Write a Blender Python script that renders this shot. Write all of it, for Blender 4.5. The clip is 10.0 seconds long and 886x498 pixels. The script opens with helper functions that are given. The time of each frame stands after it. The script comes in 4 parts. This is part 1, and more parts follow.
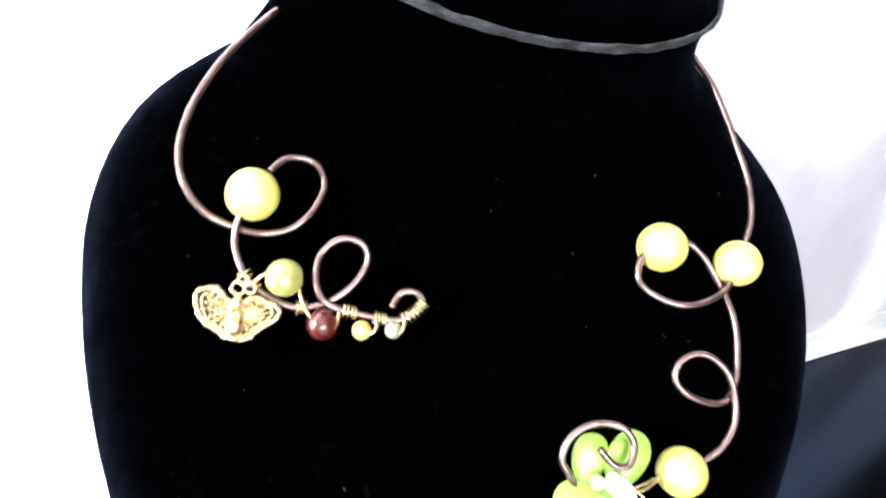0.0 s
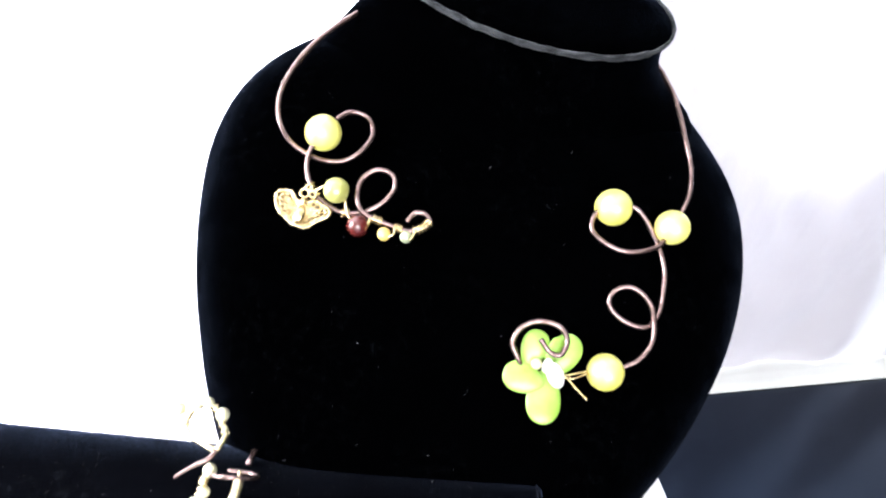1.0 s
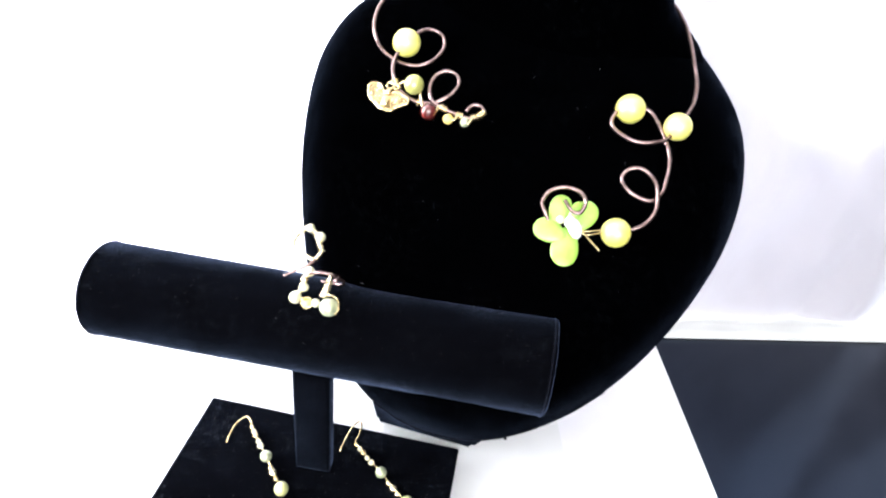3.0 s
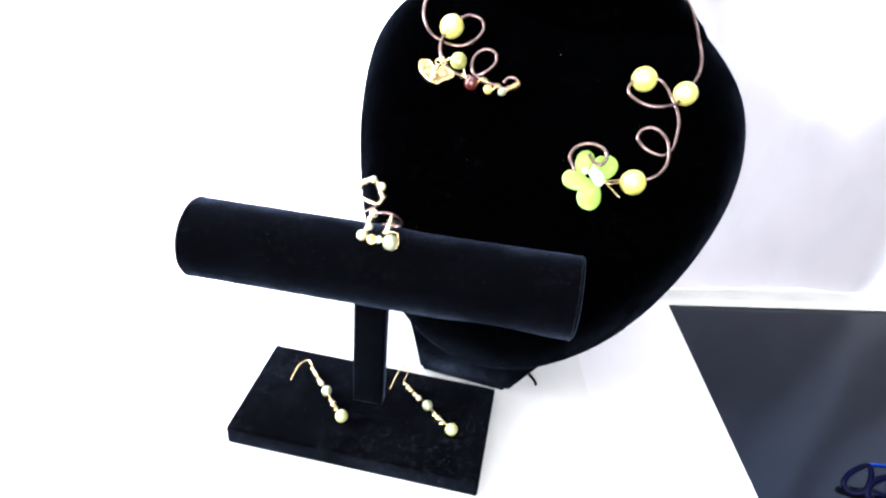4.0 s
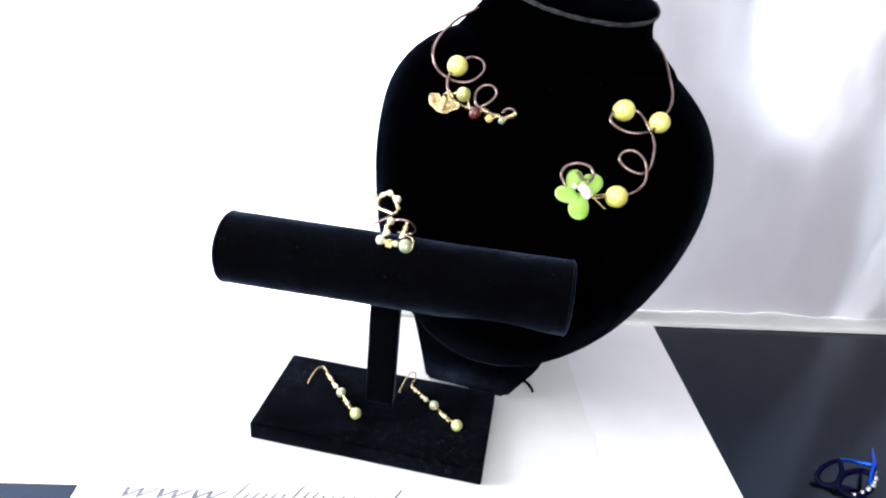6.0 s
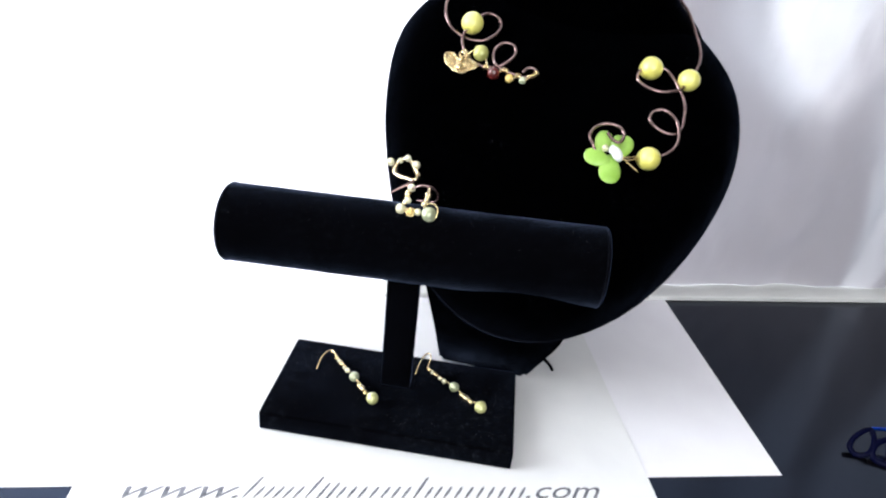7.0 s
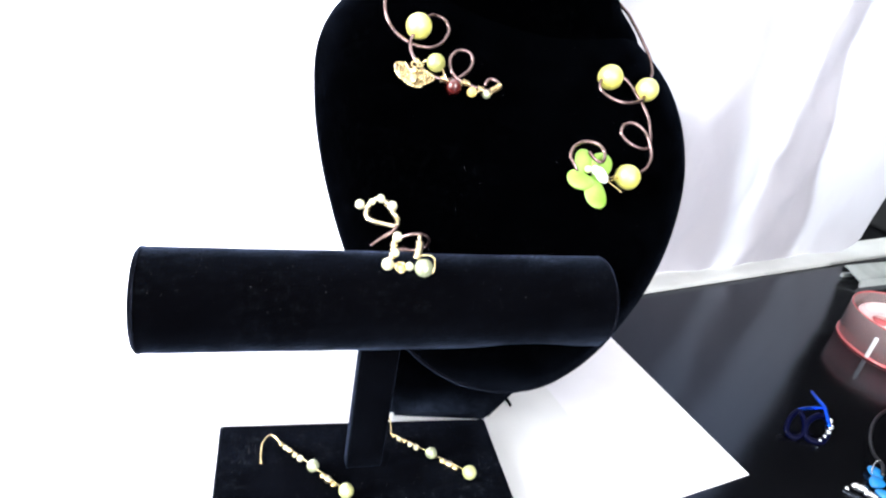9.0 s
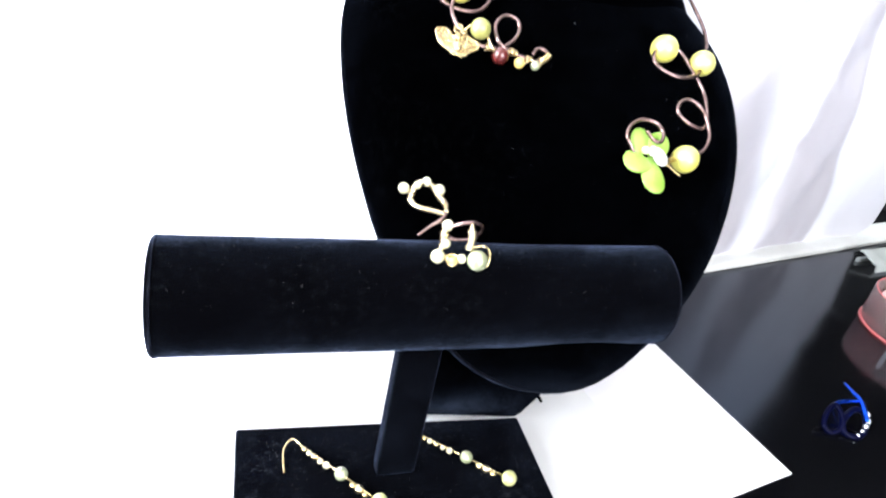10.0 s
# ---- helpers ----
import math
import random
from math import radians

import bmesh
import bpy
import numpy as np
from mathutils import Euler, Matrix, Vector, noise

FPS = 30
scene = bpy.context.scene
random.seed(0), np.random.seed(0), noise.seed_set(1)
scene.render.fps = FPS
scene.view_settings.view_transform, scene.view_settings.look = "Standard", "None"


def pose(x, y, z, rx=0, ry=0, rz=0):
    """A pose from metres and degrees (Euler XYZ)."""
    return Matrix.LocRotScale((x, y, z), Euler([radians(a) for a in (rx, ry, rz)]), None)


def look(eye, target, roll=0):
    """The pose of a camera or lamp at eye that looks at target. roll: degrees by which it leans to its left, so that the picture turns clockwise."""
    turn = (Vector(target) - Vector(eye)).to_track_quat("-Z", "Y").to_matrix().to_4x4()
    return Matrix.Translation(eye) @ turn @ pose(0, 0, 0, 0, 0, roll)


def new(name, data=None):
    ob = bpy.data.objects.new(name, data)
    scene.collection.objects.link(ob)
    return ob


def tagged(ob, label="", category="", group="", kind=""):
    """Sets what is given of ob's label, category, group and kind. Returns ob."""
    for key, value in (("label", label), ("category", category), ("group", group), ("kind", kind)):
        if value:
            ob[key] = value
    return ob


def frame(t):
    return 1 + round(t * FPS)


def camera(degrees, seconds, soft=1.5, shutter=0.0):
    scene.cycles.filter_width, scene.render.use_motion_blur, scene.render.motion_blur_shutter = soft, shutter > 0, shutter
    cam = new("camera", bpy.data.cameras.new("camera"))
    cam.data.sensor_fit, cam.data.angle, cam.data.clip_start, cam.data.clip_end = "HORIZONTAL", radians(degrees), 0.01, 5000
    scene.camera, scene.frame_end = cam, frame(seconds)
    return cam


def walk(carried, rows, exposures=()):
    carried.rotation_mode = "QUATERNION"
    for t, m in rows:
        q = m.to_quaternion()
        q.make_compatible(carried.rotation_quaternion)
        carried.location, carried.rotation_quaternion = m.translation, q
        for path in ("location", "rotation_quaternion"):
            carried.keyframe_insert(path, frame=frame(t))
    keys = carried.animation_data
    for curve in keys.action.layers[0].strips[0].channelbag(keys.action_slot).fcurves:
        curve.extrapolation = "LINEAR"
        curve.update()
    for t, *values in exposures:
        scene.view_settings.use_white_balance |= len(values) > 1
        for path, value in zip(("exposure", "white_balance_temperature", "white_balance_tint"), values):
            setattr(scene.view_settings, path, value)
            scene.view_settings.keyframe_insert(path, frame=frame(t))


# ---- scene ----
# ---- the camera and its walk ----
cam = camera(69.0, 10.0, soft=2.1, shutter=0.4)
PATH = [
    (0, (0.0343, -0.0290, 0.2983), (0.0812, 0.1980, 0.1078), 6.57),
    (0.5, (0.0423, -0.0646, 0.3053), (0.0665, 0.1679, 0.1173), 7.88),
    (1, (0.0517, -0.0992, 0.3152), (0.0621, 0.1394, 0.1337), 7.97),
    (1.5, (0.0530, -0.1255, 0.3164), (0.0558, 0.1145, 0.1365), 8.19),
    (2, (0.0610, -0.1477, 0.3024), (0.0527, 0.0967, 0.1286), 7.83),
    (2.5, (0.0579, -0.1674, 0.2947), (0.0457, 0.0772, 0.1215), 8.49),
    (2.7, (0.0620, -0.1739, 0.2996), (0.0469, 0.0699, 0.1253), 8.12),
    (3.8, (0.0664, -0.2351, 0.3040), (0.0397, 0.0133, 0.1378), 5.90),
    (4, (0.0613, -0.2473, 0.2984), (0.0328, 0.0013, 0.1328), 5.91),
    (4.5, (0.0580, -0.2690, 0.2961), (0.0293, -0.0173, 0.1353), 5.92),
    (5, (0.0555, -0.2842, 0.3001), (0.0265, -0.0223, 0.1568), 6.05),
    (5.5, (0.0570, -0.2936, 0.2944), (0.0279, -0.0315, 0.1513), 6.24),
    (6, (0.0600, -0.3001, 0.2928), (0.0319, -0.0361, 0.1530), 6.23),
    (6.2, (0.0619, -0.3031, 0.2860), (0.0305, -0.0417, 0.1422), 6.04),
    (7.3, (0.0215, -0.2725, 0.2675), (0.0224, -0.0074, 0.1270), 7.45),
    (7.5, (0.0197, -0.2630, 0.2693), (0.0297, 0.0027, 0.1305), 8.36),
    (8, (-0.0134, -0.2549, 0.2606), (0.0137, 0.0098, 0.1221), 9.31),
    (8.5, (-0.0341, -0.2404, 0.2524), (0.0265, 0.0199, 0.1161), 10.65),
    (9, (-0.0582, -0.2156, 0.2576), (0.0262, 0.0377, 0.1207), 10.64),
    (9.5, (-0.0662, -0.1892, 0.2626), (0.0292, 0.0597, 0.1249), 10.75),
    (9.8, (-0.0740, -0.1849, 0.2536), (0.0177, 0.0625, 0.1109), 11.59),
    (10, (-0.0767, -0.1819, 0.2439), (0.0176, 0.0634, 0.0992), 12.21),
]
EXPOSURES = [(0.0, 0.3), (1.0, 0.3), (1.5, 0.28), (2.5, 0.36), (4.0, 0.28), (4.5, 0.17), (5.0, -0.17), (5.5, -0.4), (6.2, -0.5), (7.3, -0.9), (7.5, -0.9), (8.0, -0.7), (8.5, -0.25), (9.0, 0.1), (9.5, 0.12), (9.8, 0.22), (10.0, 0.22)]
walk(cam, [(t, look(eye, target, roll)) for t, eye, target, roll in PATH], EXPOSURES)

# ---- world, sun and window light ----
world = bpy.data.worlds.new("world")
scene.world = world
world.use_nodes = True
wn = world.node_tree.nodes
sky = wn.new("ShaderNodeTexSky")
sky.sky_type, sky.sun_disc = "NISHITA", False
sky.sun_elevation, sky.sun_rotation = radians(35), radians(-60)
wn["Background"].inputs[1].default_value = 0.1
world.node_tree.links.new(sky.outputs[0], wn["Background"].inputs[0])
sun_data = bpy.data.lights.new("sun", "SUN")
sun_data.energy, sun_data.angle, sun_data.color = 0.8, radians(12), (1.0, 0.96, 0.9)
sun = new("sun", sun_data)
sun.matrix_basis = look((-1.7, 1.0, 1.6), (0, 0, 0))


def window_light(name, at, toward, w, h, watts, color, spread=180, roll=0):
    """The sky's light in a window opening."""
    d = bpy.data.lights.new(name, "AREA")
    d.shape, d.size, d.size_y, d.energy, d.color, d.spread = "RECTANGLE", w, h, watts, color, radians(spread)
    ob = new(name, d)
    ob.matrix_basis = look(at, toward, roll)
    return ob


window_light("window_light_west", (-1.62, -0.1, 0.75), (0.0, 0.0, 0.3), 1.5, 1.2, 174, (0.895, 0.96, 1.0))
window_light("window_light_north", (0.405, 0.66, 0.5), (0.405, 0.0, 0.46), 0.41, 0.75, 5.2, (0.8, 0.92, 1.0), 90)
window_light("window_light_left", (-0.5, 0.66, 0.5), (-0.45, 0.0, 0.3), 0.8, 0.75, 85, (0.93, 0.97, 1.0), 120)
window_light("window_light_south", (0.4, -2.23, 0.95), (0.1, 0.0, 0.2), 1.7, 1.1, 80, (0.935, 0.965, 1.0))

# ---- materials ----
def base_material(name, color, rough=0.5, metal=0.0, **more):
    m = bpy.data.materials.new(name)
    m.use_nodes = True
    b = m.node_tree.nodes["Principled BSDF"]
    b.inputs["Base Color"].default_value = (*color, 1)
    b.inputs["Roughness"].default_value = rough
    b.inputs["Metallic"].default_value = metal
    for key, value in more.items():
        b.inputs[key.replace("_", " ")].default_value = value
    return m


def vary(m, low, high, scale, detail=4.0, bump=0.0, bump_scale=None, distance=0.001, rough=None):
    """Mottle the colour between low and high, and give fine relief."""
    nt = m.node_tree
    b = nt.nodes["Principled BSDF"]
    co = nt.nodes.new("ShaderNodeTexCoord")
    no = nt.nodes.new("ShaderNodeTexNoise")
    no.inputs["Scale"].default_value, no.inputs["Detail"].default_value = scale, detail
    nt.links.new(co.outputs["Object"], no.inputs["Vector"])
    ramp = nt.nodes.new("ShaderNodeValToRGB")
    ramp.color_ramp.elements[0].position, ramp.color_ramp.elements[1].position = 0.3, 0.7
    ramp.color_ramp.elements[0].color, ramp.color_ramp.elements[1].color = (*low, 1), (*high, 1)
    nt.links.new(no.outputs["Fac"], ramp.inputs[0])
    nt.links.new(ramp.outputs[0], b.inputs["Base Color"])
    if rough:
        mr = nt.nodes.new("ShaderNodeMapRange")
        mr.inputs["To Min"].default_value, mr.inputs["To Max"].default_value = rough
        nt.links.new(no.outputs["Fac"], mr.inputs["Value"])
        nt.links.new(mr.outputs[0], b.inputs["Roughness"])
    if bump:
        n2 = nt.nodes.new("ShaderNodeTexNoise")
        n2.inputs["Scale"].default_value = bump_scale or scale * 6
        n2.inputs["Detail"].default_value = 3
        nt.links.new(co.outputs["Object"], n2.inputs["Vector"])
        bp = nt.nodes.new("ShaderNodeBump")
        bp.inputs["Strength"].default_value, bp.inputs["Distance"].default_value = bump, distance
        nt.links.new(n2.outputs["Fac"], bp.inputs["Height"])
        nt.links.new(bp.outputs[0], b.inputs["Normal"])
    return m


def velvet_material(name, pile, sheen, dust=0.0):
    """Black pile, brushed lighter and darker, with smudges of pale dust; a faint bluish sheen stands in for background
    glare.
    """
    m = base_material(name, (pile, pile, pile * 1.3), 0.95, Sheen_Weight=sheen, Sheen_Roughness=0.34, Specular_IOR_Level=0.0)
    nt = m.node_tree
    b = nt.nodes["Principled BSDF"]
    # blue tint imitates the glare haze of the bright background
    b.inputs["Sheen Tint"].default_value = (0.46, 0.6, 1.0, 1)
    co = nt.nodes.new("ShaderNodeTexCoord")

    def cloud(scale, detail, stretch=(1, 1, 1)):
        mp = nt.nodes.new("ShaderNodeMapping")
        mp.inputs["Scale"].default_value = stretch
        nt.links.new(co.outputs["Object"], mp.inputs["Vector"])
        n = nt.nodes.new("ShaderNodeTexNoise")
        n.inputs["Scale"].default_value, n.inputs["Detail"].default_value = scale, detail
        nt.links.new(mp.outputs[0], n.inputs["Vector"])
        return n.outputs["Fac"]

    def mapped(value, low, high, to_low, to_high):
        mr = nt.nodes.new("ShaderNodeMapRange")
        for key, v in (("From Min", low), ("From Max", high), ("To Min", to_low), ("To Max", to_high)):
            mr.inputs[key].default_value = v
        nt.links.new(value, mr.inputs["Value"])
        return mr.outputs[0]

    def times(p, q):
        mul = nt.nodes.new("ShaderNodeMath")
        mul.operation = "MULTIPLY"
        nt.links.new(p, mul.inputs[0])
        nt.links.new(q, mul.inputs[1])
        return mul.outputs[0]

    grain = mapped(cloud(1100, 2), 0.3, 0.72, 0.25, 1.75)
    brushed = mapped(cloud(55, 8, (1, 1.6, 1)), 0.34, 0.68, 0.45, 1.6)
    nt.links.new(times(times(grain, brushed), mapped(cloud(9, 3), 0.3, 0.7, sheen * 0.7, sheen * 1.3)), b.inputs["Sheen Weight"])
    smudge = times(mapped(cloud(260, 9, (1, 1.3, 0.8)), 0.5, 0.72, 0.0, 1.0), mapped(cloud(30, 6), 0.42, 0.66, 0.0, 1.0))
    speck = times(mapped(cloud(800, 1), 0.56, 0.74, 0.15, 1.0), smudge)
    ramp = nt.nodes.new("ShaderNodeValToRGB")
    ramp.color_ramp.elements[0].color = (pile, pile, pile * 1.5, 1)
    ramp.color_ramp.elements[1].color = (pile + dust * 0.8, pile + dust * 0.92, pile + dust * 1.2, 1)
    nt.links.new(speck, ramp.inputs[0])
    nt.links.new(ramp.outputs[0], b.inputs["Base Color"])
    bp = nt.nodes.new("ShaderNodeBump")
    bp.inputs["Strength"].default_value, bp.inputs["Distance"].default_value = 0.5, 0.0004
    nt.links.new(cloud(2200, 2), bp.inputs["Height"])
    nt.links.new(bp.outputs[0], b.inputs["Normal"])
    return m


def cloth_material():
    """Thin white voile: part of the light passes through it."""
    m = bpy.data.materials.new("white_voile")
    m.use_nodes = True
    nt = m.node_tree
    b = nt.nodes["Principled BSDF"]
    b.inputs["Base Color"].default_value, b.inputs["Roughness"].default_value = (0.49, 0.456, 0.488, 1), 0.8
    tr = nt.nodes.new("ShaderNodeBsdfTranslucent")
    tr.inputs["Color"].default_value = (0.565, 0.56, 0.6, 1)
    mix = nt.nodes.new("ShaderNodeMixShader")
    mix.inputs[0].default_value = 0.4
    nt.links.new(b.outputs[0], mix.inputs[1])
    nt.links.new(tr.outputs[0], mix.inputs[2])
    nt.links.new(mix.outputs[0], nt.nodes["Material Output"].inputs[0])
    co = nt.nodes.new("ShaderNodeTexCoord")
    weave = nt.nodes.new("ShaderNodeTexNoise")
    weave.inputs["Scale"].default_value = 900
    nt.links.new(co.outputs["Object"], weave.inputs["Vector"])
    bp = nt.nodes.new("ShaderNodeBump")
    bp.inputs["Strength"].default_value, bp.inputs["Distance"].default_value = 0.25, 0.0004
    nt.links.new(weave.outputs["Fac"], bp.inputs["Height"])
    nt.links.new(bp.outputs[0], b.inputs["Normal"])
    nt.links.new(bp.outputs[0], tr.inputs["Normal"])
    return m


VELVET = velvet_material("black_velvet", 0.00008, 0.038, 0.002)
# Worn stand velvet, also lightened for the window light the bar catches.
NAP = velvet_material("worn_lit_black_velvet", 0.0008, 0.145, 0.011)
SEAM = vary(base_material("velvet_seam", (0.02, 0.02, 0.024), 0.9, Sheen_Weight=0.04, Specular_IOR_Level=0.1), (0.002, 0.002, 0.003), (0.058, 0.06, 0.067), 190, detail=9)
DUSTY = velvet_material("dusty_black_velvet", 0.0009, 0.15, 0.035)
PIPING = velvet_material("rubbed_velvet_seam", 0.003, 0.21, 0.07)
PEARL = vary(base_material("yellow_pearl", (0.81, 0.755, 0.17), 0.36, 0.05, Coat_Weight=1.0, Coat_Roughness=0.28, Coat_IOR=1.6), (0.77, 0.7, 0.14), (0.85, 0.8, 0.23), 90, rough=(0.3, 0.42))
OLIVE = vary(base_material("olive_pearl", (0.52, 0.53, 0.17), 0.22, 0.25, Coat_Weight=0.9, Coat_Roughness=0.12), (0.37, 0.37, 0.09), (0.53, 0.53, 0.19), 120, rough=(0.15, 0.28))
LIME = vary(base_material("lime_pearl", (0.6, 0.6, 0.26), 0.22, 0.25, Coat_Weight=0.9, Coat_Roughness=0.12), (0.52, 0.52, 0.2), (0.68, 0.68, 0.34), 120, rough=(0.15, 0.28))
SAGE = vary(base_material("sage_pearl", (0.43, 0.46, 0.29), 0.2, 0.4, Coat_Weight=1.0), (0.34, 0.37, 0.22), (0.52, 0.55, 0.37), 150, rough=(0.15, 0.3))
CREAM = vary(base_material("cream_pearl", (0.76, 0.72, 0.48), 0.25, 0.35, Coat_Weight=0.8), (0.7, 0.65, 0.4), (0.82, 0.78, 0.57), 150, rough=(0.15, 0.3))
AMBER = vary(base_material("amber_bead", (0.72, 0.5, 0.14), 0.2, Coat_Weight=0.6), (0.64, 0.42, 0.1), (0.78, 0.58, 0.2), 200)
GARNET = vary(base_material("garnet_bead", (0.09, 0.012, 0.012), 0.12, Coat_Weight=0.8), (0.06, 0.008, 0.008), (0.13, 0.02, 0.018), 150)
COPPER = vary(base_material("brown_wire", (0.225, 0.145, 0.14), 0.17, 0.88), (0.18, 0.112, 0.107), (0.34, 0.235, 0.23), 250, bump=0.15, distance=0.0002)
GOLD = vary(base_material("gold_metal", (0.74, 0.57, 0.29), 0.26, 0.9), (0.55, 0.39, 0.17), (0.84, 0.69, 0.42), 400, bump=0.3, distance=0.0002)
PALE_GOLD = vary(base_material("pale_gold_metal", (0.8, 0.68, 0.44), 0.24, 0.9), (0.66, 0.52, 0.3), (0.88, 0.78, 0.56), 400, bump=0.3, distance=0.0002)
GREEN = vary(base_material("green_petal", (0.31, 0.55, 0.065), 0.33, Coat_Weight=0.5, Coat_Roughness=0.16), (0.23, 0.43, 0.05), (0.32, 0.53, 0.1), 130)
CRYSTAL = base_material("crystal", (0.97, 0.98, 1.0), 0.04, Transmission_Weight=0.3, IOR=1.6, Coat_Weight=1.0)
STRASS = base_material("rhinestone", (0.85, 0.87, 0.92), 0.06, 0.75)
# The lavender tint of shaded paper is mixed into this colour.
BACK_PAPER = vary(base_material("shade_tinted_paper", (0.87, 0.845, 0.895), 0.75), (0.855, 0.83, 0.88), (0.885, 0.865, 0.91), 40, bump=0.08, bump_scale=1500, distance=0.0001)
PAPER = vary(base_material("white_paper", (0.8, 0.79, 0.8), 0.75), (0.78, 0.77, 0.785), (0.82, 0.81, 0.82), 40, bump=0.08, bump_scale=1500, distance=0.0001)
INK = vary(base_material("printed_ink", (0.13, 0.13, 0.16), 0.7), (0.08, 0.08, 0.1), (0.2, 0.2, 0.23), 300)
# Blue of the sky-lit curtain's reflection is put into the specular tint.
TABLE = vary(base_material("black_lacquer", (0.002, 0.002, 0.0025), 0.12, Specular_IOR_Level=0.44, Specular_Tint=(0.36, 0.56, 1.0, 1.0)), (0.0012, 0.0012, 0.0016), (0.003, 0.003, 0.0036), 12, rough=(0.1, 0.18))
VOILE = cloth_material()
LEDGE = vary(base_material("white_plastic", (0.62, 0.62, 0.61), 0.4), (0.58, 0.58, 0.57), (0.66, 0.66, 0.65), 25)
WALL = vary(base_material("wall_paint", (0.7, 0.69, 0.66), 0.8), (0.67, 0.66, 0.63), (0.73, 0.72, 0.69), 8, bump=0.1, bump_scale=150)
FLOOR = vary(base_material("floor_boards", (0.22, 0.15, 0.1), 0.5), (0.17, 0.11, 0.07), (0.27, 0.19, 0.13), 6)
BLUE = base_material("blue_anodised_wire", (0.01, 0.11, 0.85), 0.14, 0.92)
NAVY = base_material("navy_enamel", (0.0006, 0.001, 0.012), 0.3, Specular_IOR_Level=0.05)
BLACK = base_material("black_wire", (0.006, 0.006, 0.008), 0.3)
AZURE = base_material("azure_petal", (0.01, 0.16, 0.42), 0.2, Coat_Weight=0.5)
SILVER = vary(base_material("silver_metal", (0.7, 0.7, 0.7), 0.25, 0.9), (0.6, 0.6, 0.6), (0.8, 0.8, 0.8), 300)
STEEL = vary(base_material("grey_metal", (0.31, 0.34, 0.335), 0.4, 0.3), (0.4, 0.43, 0.42), (0.54, 0.57, 0.56), 60)
ACRYLIC = base_material("pink_acrylic", (0.96, 0.74, 0.75), 0.06, Transmission_Weight=0.85, IOR=1.3)
GLINT = base_material("glint_plastic", (0.85, 0.83, 0.84), 0.15, Transmission_Weight=0.35, Coat_Weight=0.5)
RED = base_material("red_acrylic_rim", (0.78, 0.17, 0.18), 0.12, Transmission_Weight=0.35, Coat_Weight=0.5)
DISC = vary(base_material("pale_pink_disc", (0.62, 0.44, 0.44), 0.3), (0.78, 0.48, 0.48), (0.86, 0.7, 0.7), 60)
# near-black colour that stands in for the unlit room beyond the curtain
DARK_ROOM = vary(base_material("dark_room", (0.004, 0.004, 0.0045), 0.6, Specular_IOR_Level=0.15), (0.003, 0.003, 0.0035), (0.006, 0.006, 0.0065), 20)


# ---- builders ----
def link(name, bm, material, smooth=True):
    me = bpy.data.meshes.new(name)
    bm.to_mesh(me)
    bm.free()
    me.materials.append(material)
    if smooth:
        me.polygons.foreach_set("use_smooth", [True] * len(me.polygons))
    return new(name, me)


def thing(name, at, label, category, group=""):
    ob = new(name)
    ob.empty_display_size = 0.01
    ob.matrix_basis = Matrix.Translation(at)
    return tagged(ob, label, category, group)


def part(name, bm, material, parent, label="", smooth=True):
    """One mesh, built in world places, under a thing or under a part."""
    ob = link(name, bm, material, smooth)
    ob.parent = parent
    if parent.type == "EMPTY":
        ob.matrix_parent_inverse = Matrix.Translation(-parent.location)
    if label:
        ob["label"] = label
    return ob


def spline(points, steps=6, closed=False):
    """Points of a smooth curve through the given ones."""
    p = [Vector(q) for q in points]
    n = len(p)
    out = []
    for i in range(n if closed else n - 1):
        a, b, c, d = (p[(i + k) % n] if closed else p[min(max(i + k, 0), n - 1)] for k in (-1, 0, 1, 2))
        for j in range(steps):
            t = j / steps
            out.append(0.5 * (2 * b + (c - a) * t + (2 * a - 5 * b + 4 * c - d) * t * t + (3 * b - a - 3 * c + d) * t ** 3))
    if not closed:
        out.append(p[-1])
    return out


def tube(points, radius, sides=10, closed=False, steps=6, smooth_path=True, bm=None):
    """A round rod along a curve; radius is a number or a function of 0..1."""
    bm = bm or bmesh.new()
    path = spline(points, steps, closed) if smooth_path else [Vector(q) for q in points]
    n, rings, normal = len(path), [], None
    for i, q in enumerate(path):
        ahead = path[(i + 1) % n] if closed or i < n - 1 else q
        behind = path[i - 1] if closed or i > 0 else q
        way = (ahead - behind).normalized()
        if normal is None:
            normal = way.orthogonal().normalized()
        normal = (normal - way * normal.dot(way)).normalized()
        side = way.cross(normal)
        r = radius(i / max(n - 1, 1)) if callable(radius) else radius
        rings.append([bm.verts.new(q + r * (normal * math.cos(a) + side * math.sin(a))) for a in (2 * math.pi * k / sides for k in range(sides))])
    for i in range(n if closed else n - 1):
        a, b = rings[i], rings[(i + 1) % n]
        for k in range(sides):
            bm.faces.new((a[k], a[(k + 1) % sides], b[(k + 1) % sides], b[k]))
    if not closed:
        bm.faces.new(rings[0][::-1])
        bm.faces.new(rings[-1])
    return bm


def ball(at, radius, seg=24, squash=(1, 1, 1), turn=None, bm=None, rough=0.0):
    bm = bm or bmesh.new()
    m = Matrix.Translation(at) @ (turn or Matrix.Identity(4)) @ Matrix.Diagonal((*squash, 1))
    made = bmesh.ops.create_uvsphere(bm, u_segments=seg, v_segments=max(seg * 2 // 3, 6), radius=radius, matrix=m)
    if rough:
        for v in made["verts"]:
            v.co += (v.co - Vector(at)).normalized() * noise.noise(v.co * 900) * rough
    return bm


